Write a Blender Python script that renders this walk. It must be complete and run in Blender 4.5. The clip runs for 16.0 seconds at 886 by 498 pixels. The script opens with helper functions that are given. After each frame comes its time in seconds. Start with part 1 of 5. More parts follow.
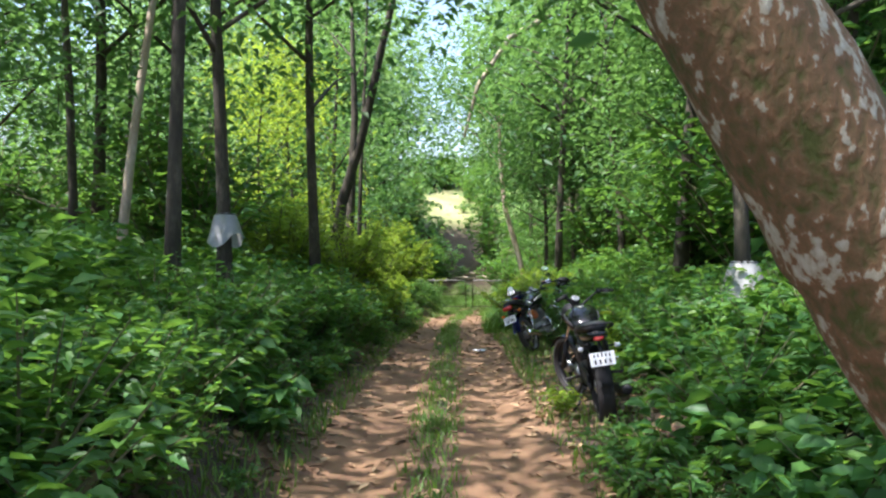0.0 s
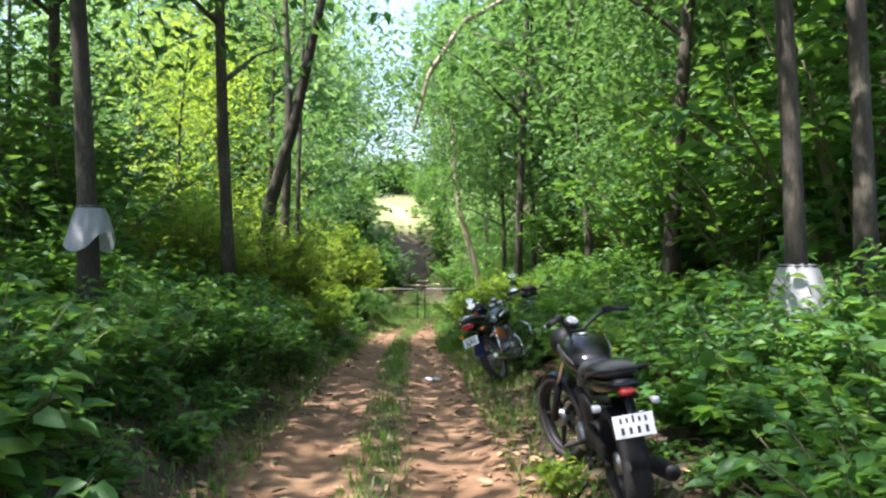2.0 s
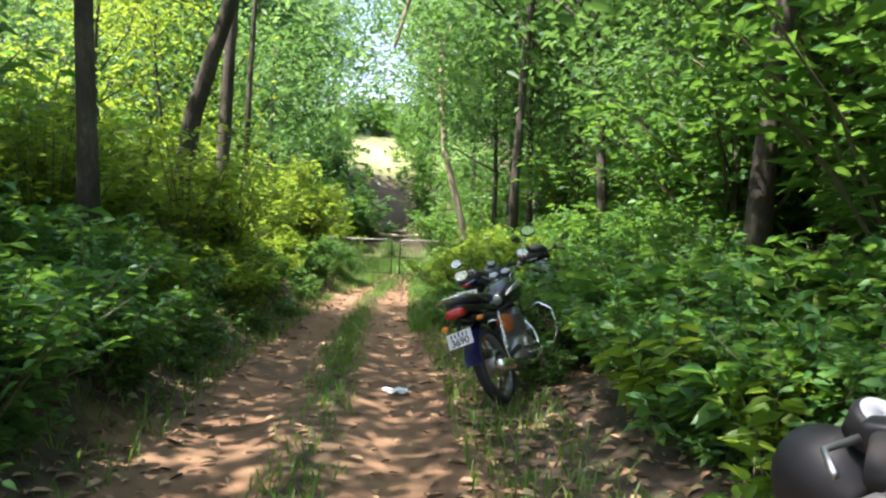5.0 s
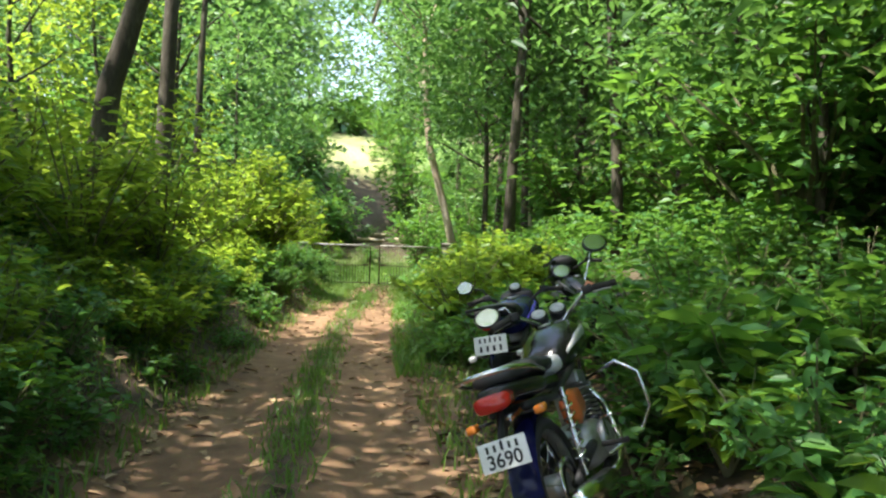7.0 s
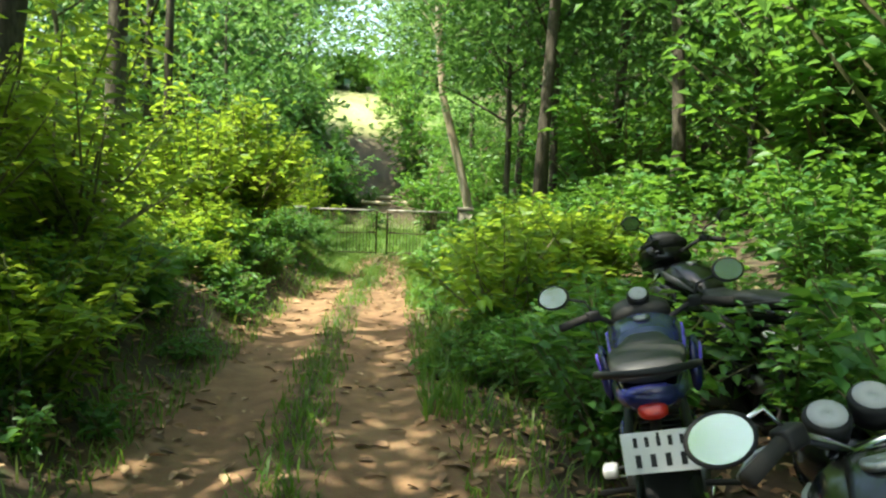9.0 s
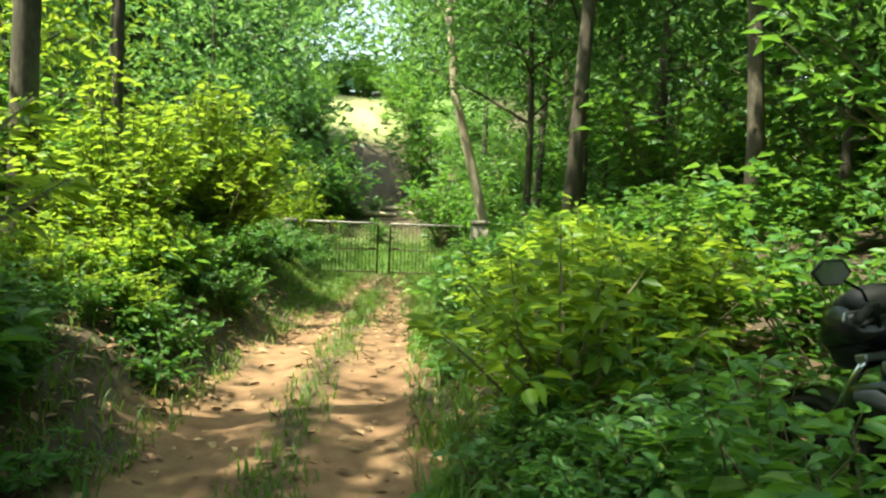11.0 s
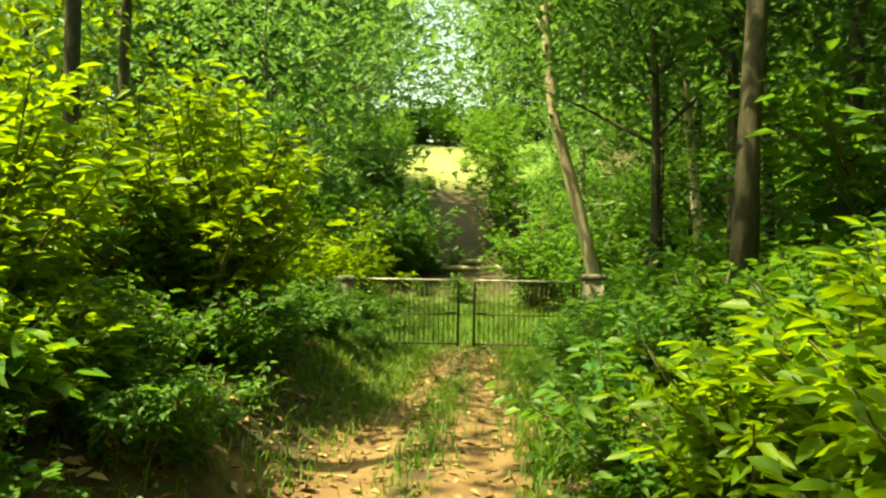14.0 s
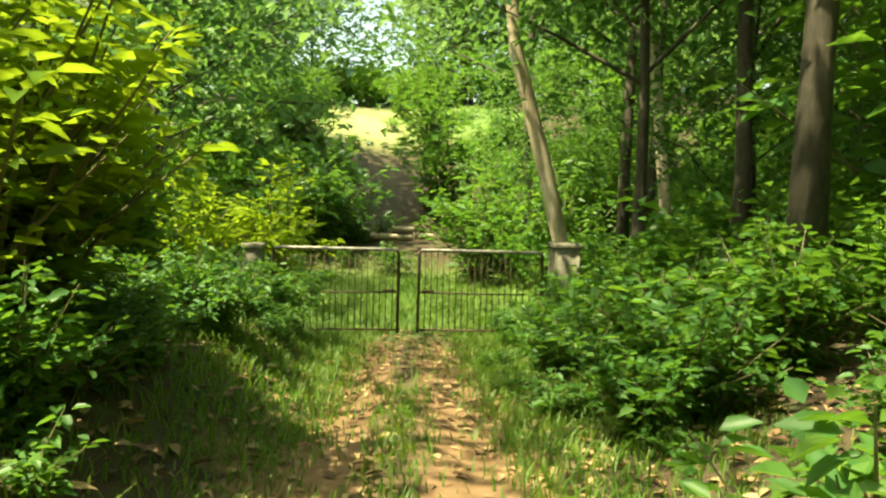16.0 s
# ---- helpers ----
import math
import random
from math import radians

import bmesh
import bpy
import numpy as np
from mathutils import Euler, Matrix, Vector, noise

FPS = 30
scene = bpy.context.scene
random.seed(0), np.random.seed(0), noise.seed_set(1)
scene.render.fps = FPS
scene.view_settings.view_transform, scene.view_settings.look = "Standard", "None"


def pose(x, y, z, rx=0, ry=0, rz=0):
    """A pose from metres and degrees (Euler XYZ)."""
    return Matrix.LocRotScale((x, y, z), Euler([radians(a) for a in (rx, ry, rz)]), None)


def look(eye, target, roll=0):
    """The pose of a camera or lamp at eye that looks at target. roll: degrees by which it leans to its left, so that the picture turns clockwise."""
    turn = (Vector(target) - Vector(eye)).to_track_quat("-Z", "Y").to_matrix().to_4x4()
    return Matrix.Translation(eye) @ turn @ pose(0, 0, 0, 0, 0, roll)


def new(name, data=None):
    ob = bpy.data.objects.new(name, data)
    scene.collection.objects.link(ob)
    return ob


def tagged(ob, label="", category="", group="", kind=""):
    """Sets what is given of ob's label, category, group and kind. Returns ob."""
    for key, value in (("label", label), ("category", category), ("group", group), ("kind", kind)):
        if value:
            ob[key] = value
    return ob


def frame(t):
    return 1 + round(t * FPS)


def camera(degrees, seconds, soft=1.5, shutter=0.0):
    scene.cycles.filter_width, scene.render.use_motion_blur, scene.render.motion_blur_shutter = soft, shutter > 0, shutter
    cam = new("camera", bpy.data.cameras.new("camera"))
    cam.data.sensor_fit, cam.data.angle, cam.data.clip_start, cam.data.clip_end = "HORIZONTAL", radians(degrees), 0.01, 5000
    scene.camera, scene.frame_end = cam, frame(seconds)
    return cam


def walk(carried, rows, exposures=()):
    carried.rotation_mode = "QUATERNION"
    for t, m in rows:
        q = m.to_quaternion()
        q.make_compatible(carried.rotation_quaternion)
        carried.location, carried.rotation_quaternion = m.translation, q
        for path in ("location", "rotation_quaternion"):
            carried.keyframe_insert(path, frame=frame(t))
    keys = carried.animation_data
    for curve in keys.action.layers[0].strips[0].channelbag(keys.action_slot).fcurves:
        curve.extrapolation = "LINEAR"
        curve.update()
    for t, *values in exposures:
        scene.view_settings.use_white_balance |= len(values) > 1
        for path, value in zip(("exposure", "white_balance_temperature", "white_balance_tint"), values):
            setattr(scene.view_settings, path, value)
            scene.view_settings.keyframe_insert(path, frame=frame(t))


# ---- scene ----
cam = camera(61.0, 16.0, 2.3)
METRES, EYE, TILT, LEAN, TURN = 20.0, 1.5, 0.0, 0.0, 0.0
ROWS = [
    (0.0, 0.0, 0.0, 0.0, -0.0, 0.0, -0.0),
    (0.5, 0.0011, 0.0321, -0.0001, -1.08, 0.77, -1.29),
    (1.0, 0.0033, 0.0624, -0.0006, -2.76, 0.44, -0.28),
    (1.5, 0.0045, 0.0912, -0.002, -4.39, 0.39, -0.1),
    (2.0, 0.0061, 0.1206, -0.0023, -3.6, 0.53, 0.43),
    (2.5, 0.0076, 0.1528, -0.0041, -2.36, -0.51, -0.49),
    (3.0, 0.0108, 0.183, -0.0054, -2.62, -3.03, -0.27),
    (3.5, 0.0131, 0.2148, -0.0065, -2.54, -2.47, -1.52),
    (4.0, 0.0157, 0.2456, -0.0063, -3.61, -2.85, -1.38),
    (6.5, 0.0225, 0.4058, -0.0092, -6.53, -3.24, -3.22),
    (7.0, 0.022, 0.4376, -0.0092, -6.68, -2.96, -2.11),
    (7.5, 0.0223, 0.469, -0.0099, -5.96, -2.56, -2.72),
    (8.0, 0.0211, 0.4996, -0.011, -7.44, -4.73, -2.17),
    (10.5, 0.028, 0.6545, -0.0137, -4.39, -6.21, -1.93),
    (11.0, 0.0318, 0.6828, -0.0143, -5.73, -5.16, -2.48),
    (11.5, 0.0362, 0.7126, -0.0136, -4.13, -3.49, -3.85),
    (12.0, 0.0384, 0.7433, -0.015, -1.11, -4.97, -1.66),
    (12.5, 0.0406, 0.7734, -0.0162, -0.47, -3.28, -0.23),
    (13.0, 0.039, 0.8034, -0.018, -0.18, -2.99, -0.77),
    (13.5, 0.0379, 0.8334, -0.0199, 2.1, -1.77, -0.31),
    (14.0, 0.0362, 0.8686, -0.0234, 0.43, -1.22, -0.94),
    (14.5, 0.036, 0.9002, -0.0259, -1.21, -0.41, -0.36),
    (15.0, 0.0325, 0.9354, -0.0286, -3.9, -0.92, -0.62),
    (15.5, 0.0292, 0.9673, -0.0299, -3.98, -0.23, 0.43),
    (16.0, 0.0255, 0.9966, -0.0324, -5.57, -3.34, -1.62),
]
LOOKS = [(0.0, 1.52, 5700, 22), (4.0, 1.85, 5900, 26), (8.0, 1.76, 6250, 8), (10.5, 1.78, 6650, 0), (12.0, 1.66, 7300, -4), (13.5, 1.48, 12000, -20), (14.5, 1.55, 11500, -22), (16.0, 1.62, 8600, -6)]
walk(cam, [(t, pose(0, 0, EYE, TILT, LEAN, TURN) @ pose(METRES * x, METRES * y, METRES * z, 90 + pitch, roll, yaw)) for t, x, y, z, yaw, pitch, roll in ROWS], LOOKS)

# ---- world, sun ----
SUN_ELEV, SUN_AZ = radians(64), radians(-112)      # azimuth from +y, minus: towards -x
world = bpy.data.worlds.new("world")
scene.world = world
world.use_nodes = True
wn = world.node_tree.nodes
sky = wn.new("ShaderNodeTexSky")
sky.sky_type = "NISHITA"
sky.sun_disc = False
sky.sun_elevation = SUN_ELEV
sky.sun_rotation = SUN_AZ
sky.air_density, sky.dust_density = 1.3, 3.0
wn["Background"].inputs["Strength"].default_value = 0.15
world.node_tree.links.new(sky.outputs[0], wn["Background"].inputs["Color"])
sun = new("sun", bpy.data.lights.new("sun", "SUN"))
sun.data.energy, sun.data.angle, sun.data.color = 5.0, radians(0.53), (1.0, 0.93, 0.78)
sun_dir = Vector((math.sin(SUN_AZ) * math.cos(SUN_ELEV), math.cos(SUN_AZ) * math.cos(SUN_ELEV), math.sin(SUN_ELEV)))
sun.matrix_world = look(sun_dir * 60, (0, 0, 0))

rng = np.random.default_rng(7)


# ---- materials ----
def material(name):
    m = bpy.data.materials.new(name)
    m.use_nodes = True
    return m, m.node_tree.nodes, m.node_tree.links, m.node_tree.nodes["Principled BSDF"]


def ramp(nodes, stops):
    r = nodes.new("ShaderNodeValToRGB")
    e = r.color_ramp.elements
    while len(e) < len(stops):
        e.new(0.5)
    for el, (p, c) in zip(e, stops):
        el.position, el.color = p, (*c, 1)
    return r


def leaf_material(name, stops, through_colour, share=0.45, rough=0.45):
    """Thin leaf: coat of gloss over diffuse, light passing through, hue differing leaf by leaf and plant by plant."""
    m, n, l, p = material(name)
    geo, info = n.new("ShaderNodeNewGeometry"), n.new("ShaderNodeObjectInfo")
    mixv = n.new("ShaderNodeMath")
    mixv.operation = "MULTIPLY_ADD"
    mixv.inputs[1].default_value, mixv.inputs[2].default_value = 0.72, 0.0
    l.new(geo.outputs["Random Per Island"], mixv.inputs[0])
    add = n.new("ShaderNodeMath")
    add.operation = "MULTIPLY_ADD"
    add.inputs[1].default_value = 0.28
    l.new(info.outputs["Random"], add.inputs[0])
    l.new(mixv.outputs[0], add.inputs[2])
    r = ramp(n, stops)
    l.new(add.outputs[0], r.inputs[0])
    tex = n.new("ShaderNodeTexNoise")
    tex.inputs["Scale"].default_value = 38
    co = n.new("ShaderNodeTexCoord")
    l.new(co.outputs["Object"], tex.inputs["Vector"])
    hue = n.new("ShaderNodeMix")
    hue.data_type, hue.blend_type = "RGBA", "MULTIPLY"
    hue.inputs["Factor"].default_value = 0.35
    l.new(r.outputs[0], hue.inputs[6])
    l.new(tex.outputs["Fac"], hue.inputs[7])
    l.new(hue.outputs[2], p.inputs["Base Color"])
    p.inputs["Roughness"].default_value = rough
    p.inputs["Specular IOR Level"].default_value = 0.35
    tr = n.new("ShaderNodeBsdfTranslucent")
    tint = n.new("ShaderNodeMix")
    tint.data_type, tint.blend_type = "RGBA", "MIX"
    tint.inputs["Factor"].default_value = 0.6
    l.new(hue.outputs[2], tint.inputs[6])
    tint.inputs[7].default_value = (*through_colour, 1)
    l.new(tint.outputs[2], tr.inputs["Color"])
    ms = n.new("ShaderNodeMixShader")
    ms.inputs[0].default_value = share
    l.new(p.outputs[0], ms.inputs[1])
    l.new(tr.outputs[0], ms.inputs[2])
    l.new(ms.outputs[0], n["Material Output"].inputs["Surface"])
    return m


def rough_material(name, stops, scale=6.0, rough=0.85, bump=0.4, fine=45.0, stretch=(1, 1, 1), metal=0.0, spread=0.0):
    """Two sizes of mottling and a bump."""
    m, n, l, p = material(name)
    co, mp = n.new("ShaderNodeTexCoord"), n.new("ShaderNodeMapping")
    mp.inputs["Scale"].default_value = stretch
    l.new(co.outputs["Object"], mp.inputs["Vector"])
    a, b = n.new("ShaderNodeTexNoise"), n.new("ShaderNodeTexNoise")
    a.inputs["Scale"].default_value, a.inputs["Detail"].default_value = scale, 6
    b.inputs["Scale"].default_value, b.inputs["Detail"].default_value = fine, 4
    mix = n.new("ShaderNodeMath")
    mix.operation = "MULTIPLY_ADD"
    mix.inputs[1].default_value = 0.35
    l.new(mp.outputs[0], a.inputs["Vector"])
    l.new(mp.outputs[0], b.inputs["Vector"])
    sub = n.new("ShaderNodeMath")
    sub.operation = "MULTIPLY"
    sub.inputs[1].default_value = 0.65
    l.new(a.outputs["Fac"], sub.inputs[0])
    l.new(b.outputs["Fac"], mix.inputs[0])
    l.new(sub.outputs[0], mix.inputs[2])
    src = mix.outputs[0]
    if spread:
        info = n.new("ShaderNodeNewGeometry")
        ad = n.new("ShaderNodeMath")
        ad.operation = "MULTIPLY_ADD"
        ad.inputs[1].default_value = spread
        l.new(info.outputs["Random Per Island"], ad.inputs[0])
        sh = n.new("ShaderNodeMath")
        sh.operation = "SUBTRACT"
        sh.inputs[1].default_value = spread / 2
        l.new(src, sh.inputs[0])
        l.new(sh.outputs[0], ad.inputs[2])
        src = ad.outputs[0]
    r = ramp(n, stops)
    l.new(src, r.inputs[0])
    l.new(r.outputs[0], p.inputs["Base Color"])
    p.inputs["Roughness"].default_value = rough
    p.inputs["Metallic"].default_value = metal
    if bump:
        bp = n.new("ShaderNodeBump")
        bp.inputs["Strength"].default_value, bp.inputs["Distance"].default_value = bump, 0.02
        l.new(mix.outputs[0], bp.inputs["Height"])
        l.new(bp.outputs[0], p.inputs["Normal"])
    return m


def plain(name, colour, rough=0.4, metal=0.0, coat=0.0):
    """A manufactured surface with faint dust and smears."""
    m, n, l, p = material(name)
    co, t = n.new("ShaderNodeTexCoord"), n.new("ShaderNodeTexNoise")
    t.inputs["Scale"].default_value, t.inputs["Detail"].default_value = 14, 5
    l.new(co.outputs["Object"], t.inputs["Vector"])
    dusty = tuple(c * 0.9 + 0.006 for c in colour)
    r = ramp(n, [(0.35, colour), (0.75, dusty)])
    l.new(t.outputs["Fac"], r.inputs[0])
    l.new(r.outputs[0], p.inputs["Base Color"])
    rr = n.new("ShaderNodeMath")
    rr.operation = "MULTIPLY_ADD"
    rr.inputs[1].default_value, rr.inputs[2].default_value = 0.25, max(rough - 0.1, 0.02)
    l.new(t.outputs["Fac"], rr.inputs[0])
    l.new(rr.outputs[0], p.inputs["Roughness"])
    p.inputs["Metallic"].default_value = metal
    p.inputs["Coat Weight"].default_value = coat
    p.inputs["Specular IOR Level"].default_value = 0.35
    return m


M_SHRUB = leaf_material("shrub_leaf", [(0.0, (0.045, 0.135, 0.038)), (0.45, (0.075, 0.205, 0.05)), (0.8, (0.115, 0.255, 0.05)), (1.0, (0.2, 0.31, 0.05))], (0.22, 0.42, 0.03))
# Sunlit copy of the shrub leaf, with sun put into a yellower, brighter colour.
M_BRIGHT = leaf_material("sunlit_leaf", [(0.0, (0.07, 0.18, 0.02)), (0.5, (0.13, 0.27, 0.025)), (0.9, (0.2, 0.32, 0.03)), (1.0, (0.3, 0.28, 0.05))], (0.42, 0.54, 0.04), 0.58)
M_TREE = leaf_material("tree_leaf", [(0.0, (0.036, 0.11, 0.036)), (0.5, (0.065, 0.17, 0.05)), (1.0, (0.13, 0.245, 0.055))], (0.22, 0.42, 0.07), 0.45)
# Paler, more see-through copy of the tree leaf; distance haze put into the colour.
M_FAR = leaf_material("hazed_tree_leaf", [(0.0, (0.06, 0.17, 0.06)), (0.5, (0.1, 0.24, 0.08)), (1.0, (0.18, 0.32, 0.1))], (0.32, 0.5, 0.12), 0.5)
M_GRASS = leaf_material("grass_blade", [(0.0, (0.05, 0.14, 0.02)), (0.6, (0.1, 0.22, 0.03)), (1.0, (0.24, 0.26, 0.07))], (0.28, 0.45, 0.04), 0.4, 0.5)
M_BARK = rough_material("bark", [(0.3, (0.025, 0.02, 0.013)), (0.5, (0.055, 0.046, 0.03)), (0.6, (0.1, 0.088, 0.06)), (0.72, (0.045, 0.055, 0.024))], 3.5, 0.9, 0.8, 30, (1, 1, 0.35))
M_BARK_PALE = rough_material("pale_bark", [(0.3, (0.2, 0.15, 0.1)), (0.5, (0.42, 0.34, 0.24)), (0.7, (0.56, 0.5, 0.38))], 4, 0.85, 0.6, 30, (1, 1, 0.3))
M_BARK_LICHEN = rough_material("lichen_bark", [(0.36, (0.06, 0.07, 0.012)), (0.45, (0.11, 0.075, 0.03)), (0.545, (0.17, 0.095, 0.045)), (0.57, (0.3, 0.27, 0.19)), (0.66, (0.42, 0.4, 0.32))], 10, 0.95, 0.9, 40, (1, 1, 0.6))
M_STEM = rough_material("stem", [(0.3, (0.07, 0.08, 0.03)), (0.7, (0.16, 0.14, 0.07))], 8, 0.8, 0.2)
M_LITTER = rough_material("fallen_leaf", [(0.3, (0.1, 0.055, 0.025)), (0.5, (0.24, 0.14, 0.065)), (0.7, (0.36, 0.25, 0.13))], 5, 0.75, 0.2, 40, (1, 1, 1), 0.0, 0.5)
M_STONE = rough_material("stone", [(0.3, (0.12, 0.08, 0.06)), (0.7, (0.3, 0.22, 0.17))], 9, 0.9, 0.6)
M_CONCRETE = rough_material("mossy_concrete", [(0.3, (0.05, 0.07, 0.025)), (0.5, (0.16, 0.15, 0.11)), (0.7, (0.28, 0.26, 0.22))], 5, 0.92, 0.6)
M_GATE = rough_material("worn_galvanised_iron", [(0.3, (0.1, 0.075, 0.05)), (0.55, (0.3, 0.29, 0.26)), (0.7, (0.42, 0.4, 0.36))], 7, 0.5, 0.15, 60, (1, 1, 1), 0.6)
M_RUST = rough_material("dark_rusted_iron", [(0.3, (0.03, 0.025, 0.02)), (0.7, (0.1, 0.06, 0.035))], 10, 0.7, 0.2, 60, (1, 1, 1), 0.4)
M_BLACK = plain("black_gloss_paint", (0.006, 0.006, 0.007), 0.14, 0, 0.3)
M_BLUE = plain("dark_blue_paint", (0.012, 0.015, 0.085), 0.15, 0, 0.3)
M_VIOLET = plain("violet_decal", (0.16, 0.1, 0.72), 0.25, 0, 0.5)
M_ORANGE = plain("orange_paint", (0.55, 0.12, 0.03), 0.3, 0, 0.4)
M_SILVER = plain("silver_paint", (0.5, 0.5, 0.5), 0.3, 0.3, 0.5)
M_PLASTIC = plain("black_plastic", (0.011, 0.011, 0.012), 0.55)
M_SEAT = plain("black_vinyl", (0.028, 0.028, 0.03), 0.5)
M_GREYSEAT = plain("grey_vinyl", (0.42, 0.42, 0.42), 0.5)
M_RUBBER = plain("dusty_rubber", (0.03, 0.027, 0.025), 0.85)
M_CHROME = plain("chrome", (0.75, 0.75, 0.76), 0.14, 1.0)
M_ALLOY = plain("cast_alloy", (0.36, 0.36, 0.36), 0.42, 0.9)
M_RED = plain("red_lens", (0.45, 0.02, 0.015), 0.2, 0, 0.6)
M_AMBER = plain("amber_lens", (0.6, 0.18, 0.02), 0.2, 0, 0.6)
M_CLEAR = plain("clear_lens", (0.7, 0.7, 0.72), 0.12, 0.2, 0.6)
M_PLATE = plain("plate_white", (0.78, 0.78, 0.76), 0.4)
M_INK = plain("plate_ink", (0.02, 0.02, 0.022), 0.5)
M_MIRROR = plain("mirror_glass", (0.9, 0.9, 0.92), 0.1, 1.0)
M_POLY = leaf_material("grey_polythene", [(0.0, (0.45, 0.46, 0.45)), (1.0, (0.56, 0.57, 0.55))], (0.5, 0.52, 0.5), 0.35, 0.3)
M_PAPER = plain("dirty_white_plastic", (0.62, 0.62, 0.62), 0.5)
M_COPPER = plain("coral_cord", (0.7, 0.28, 0.18), 0.6)


# ---- mesh helpers ----
def mesh_of(name, verts, faces, mat, smooth=False):
    me = bpy.data.meshes.new(name)
    me.from_pydata(verts, [], faces)
    if mat:
        me.materials.append(mat)
    if smooth:
        me.shade_smooth()
    return me


def part(name, bm, mat, parent, label="", smooth=True):
    """Links a bmesh or a mesh as one mesh object under a thing or a part."""
    if isinstance(bm, bmesh.types.BMesh):
        me = bpy.data.meshes.new(name)
        bm.to_mesh(me)
        bm.free()
        me.materials.append(mat)
        if smooth:
            me.shade_smooth()
    else:
        me = bm
    ob = new(name, me)
    ob.parent = parent
    if label:
        ob["label"] = label
    return ob


def thing(name, m, label, category, group="", kind=""):
    ob = new(name)
    ob.matrix_world = m
    ob.empty_display_size = 0.2
    return tagged(ob, label, category, group, kind)


def tube(points, radii, sides=10, closed=False, bm=None, cap=True):
    """A tapered, bent pipe through the points."""
    bm = bm or bmesh.new()
    pts = [Vector(p) for p in points]
    if not hasattr(radii, "__len__"):
        radii = [radii] * len(pts)
    rings = []
    ref = None
    for i, p in enumerate(pts):
        a = pts[i - 1] if i or closed else p
        b = pts[(i + 1) % len(pts)] if i < len(pts) - 1 or closed else p
        d = (b - a).normalized()
        if ref is None:
            ref = d.orthogonal().normalized()
        ref = (ref - d * ref.dot(d)).normalized()
        side = d.cross(ref)
        rings.append([bm.verts.new(p + (ref * math.cos(k * math.tau / sides) + side * math.sin(k * math.tau / sides)) * radii[i]) for k in range(sides)])
    n = len(rings)
    for i in range(n if closed else n - 1):
        r0, r1 = rings[i], rings[(i + 1) % n]
        for k in range(sides):
            bm.faces.new((r0[k], r0[(k + 1) % sides], r1[(k + 1) % sides], r1[k]))
    if cap and not closed:
        bm.faces.new(rings[0][::-1])
        bm.faces.new(rings[-1])
    return bm


def loft(sections, sides=14, power=2.6, bm=None):
    """A body along y: sections of (y, centre x, centre z, half width, half height), with rounded-square outlines."""
    bm = bm or bmesh.new()
    rings = []
    for y, cx, cz, w, h in sections:
        ring = []
        for k in range(sides):
            a = (k + 0.5) * math.tau / sides
            c, s = math.cos(a), math.sin(a)
            ring.append(bm.verts.new((cx + w * math.copysign(abs(c) ** (2 / power), c), y, cz + h * math.copysign(abs(s) ** (2 / power), s))))
        rings.append(ring)
    for r0, r1 in zip(rings, rings[1:]):
        for k in range(sides):
            bm.faces.new((r0[k], r1[k], r1[(k + 1) % sides], r0[(k + 1) % sides]))
    bm.faces.new(rings[0])
    bm.faces.new(rings[-1][::-1])
    return bm


def box(sx, sy, sz, m=None, bevel=0.0, bm=None):
    b = bm or bmesh.new()
    r = bmesh.ops.create_cube(b, size=1.0, matrix=(m or Matrix()) @ Matrix.Diagonal((sx, sy, sz, 1)))
    if bevel:
        es = list({e for v in r["verts"] for e in v.link_edges})
        bmesh.ops.bevel(b, geom=es, offset=bevel, segments=2, affect="EDGES", profile=0.6)
    return b


def ring_lathe(profile, axis="X", sides=28):
    """A closed profile of (radius, offset along the axis), turned about the axis."""
    bm = bmesh.new()
    rings = []
    for k in range(sides):
        a = k * math.tau / sides
        rings.append([bm.verts.new((o, r * math.cos(a), r * math.sin(a)) if axis == "X" else (r * math.cos(a), o, r * math.sin(a))) for r, o in profile])
    n = len(profile)
    for k in range(sides):
        r0, r1 = rings[k], rings[(k + 1) % sides]
        for i in range(n):
            bm.faces.new((r0[i], r0[(i + 1) % n], r1[(i + 1) % n], r1[i]))
    return bm


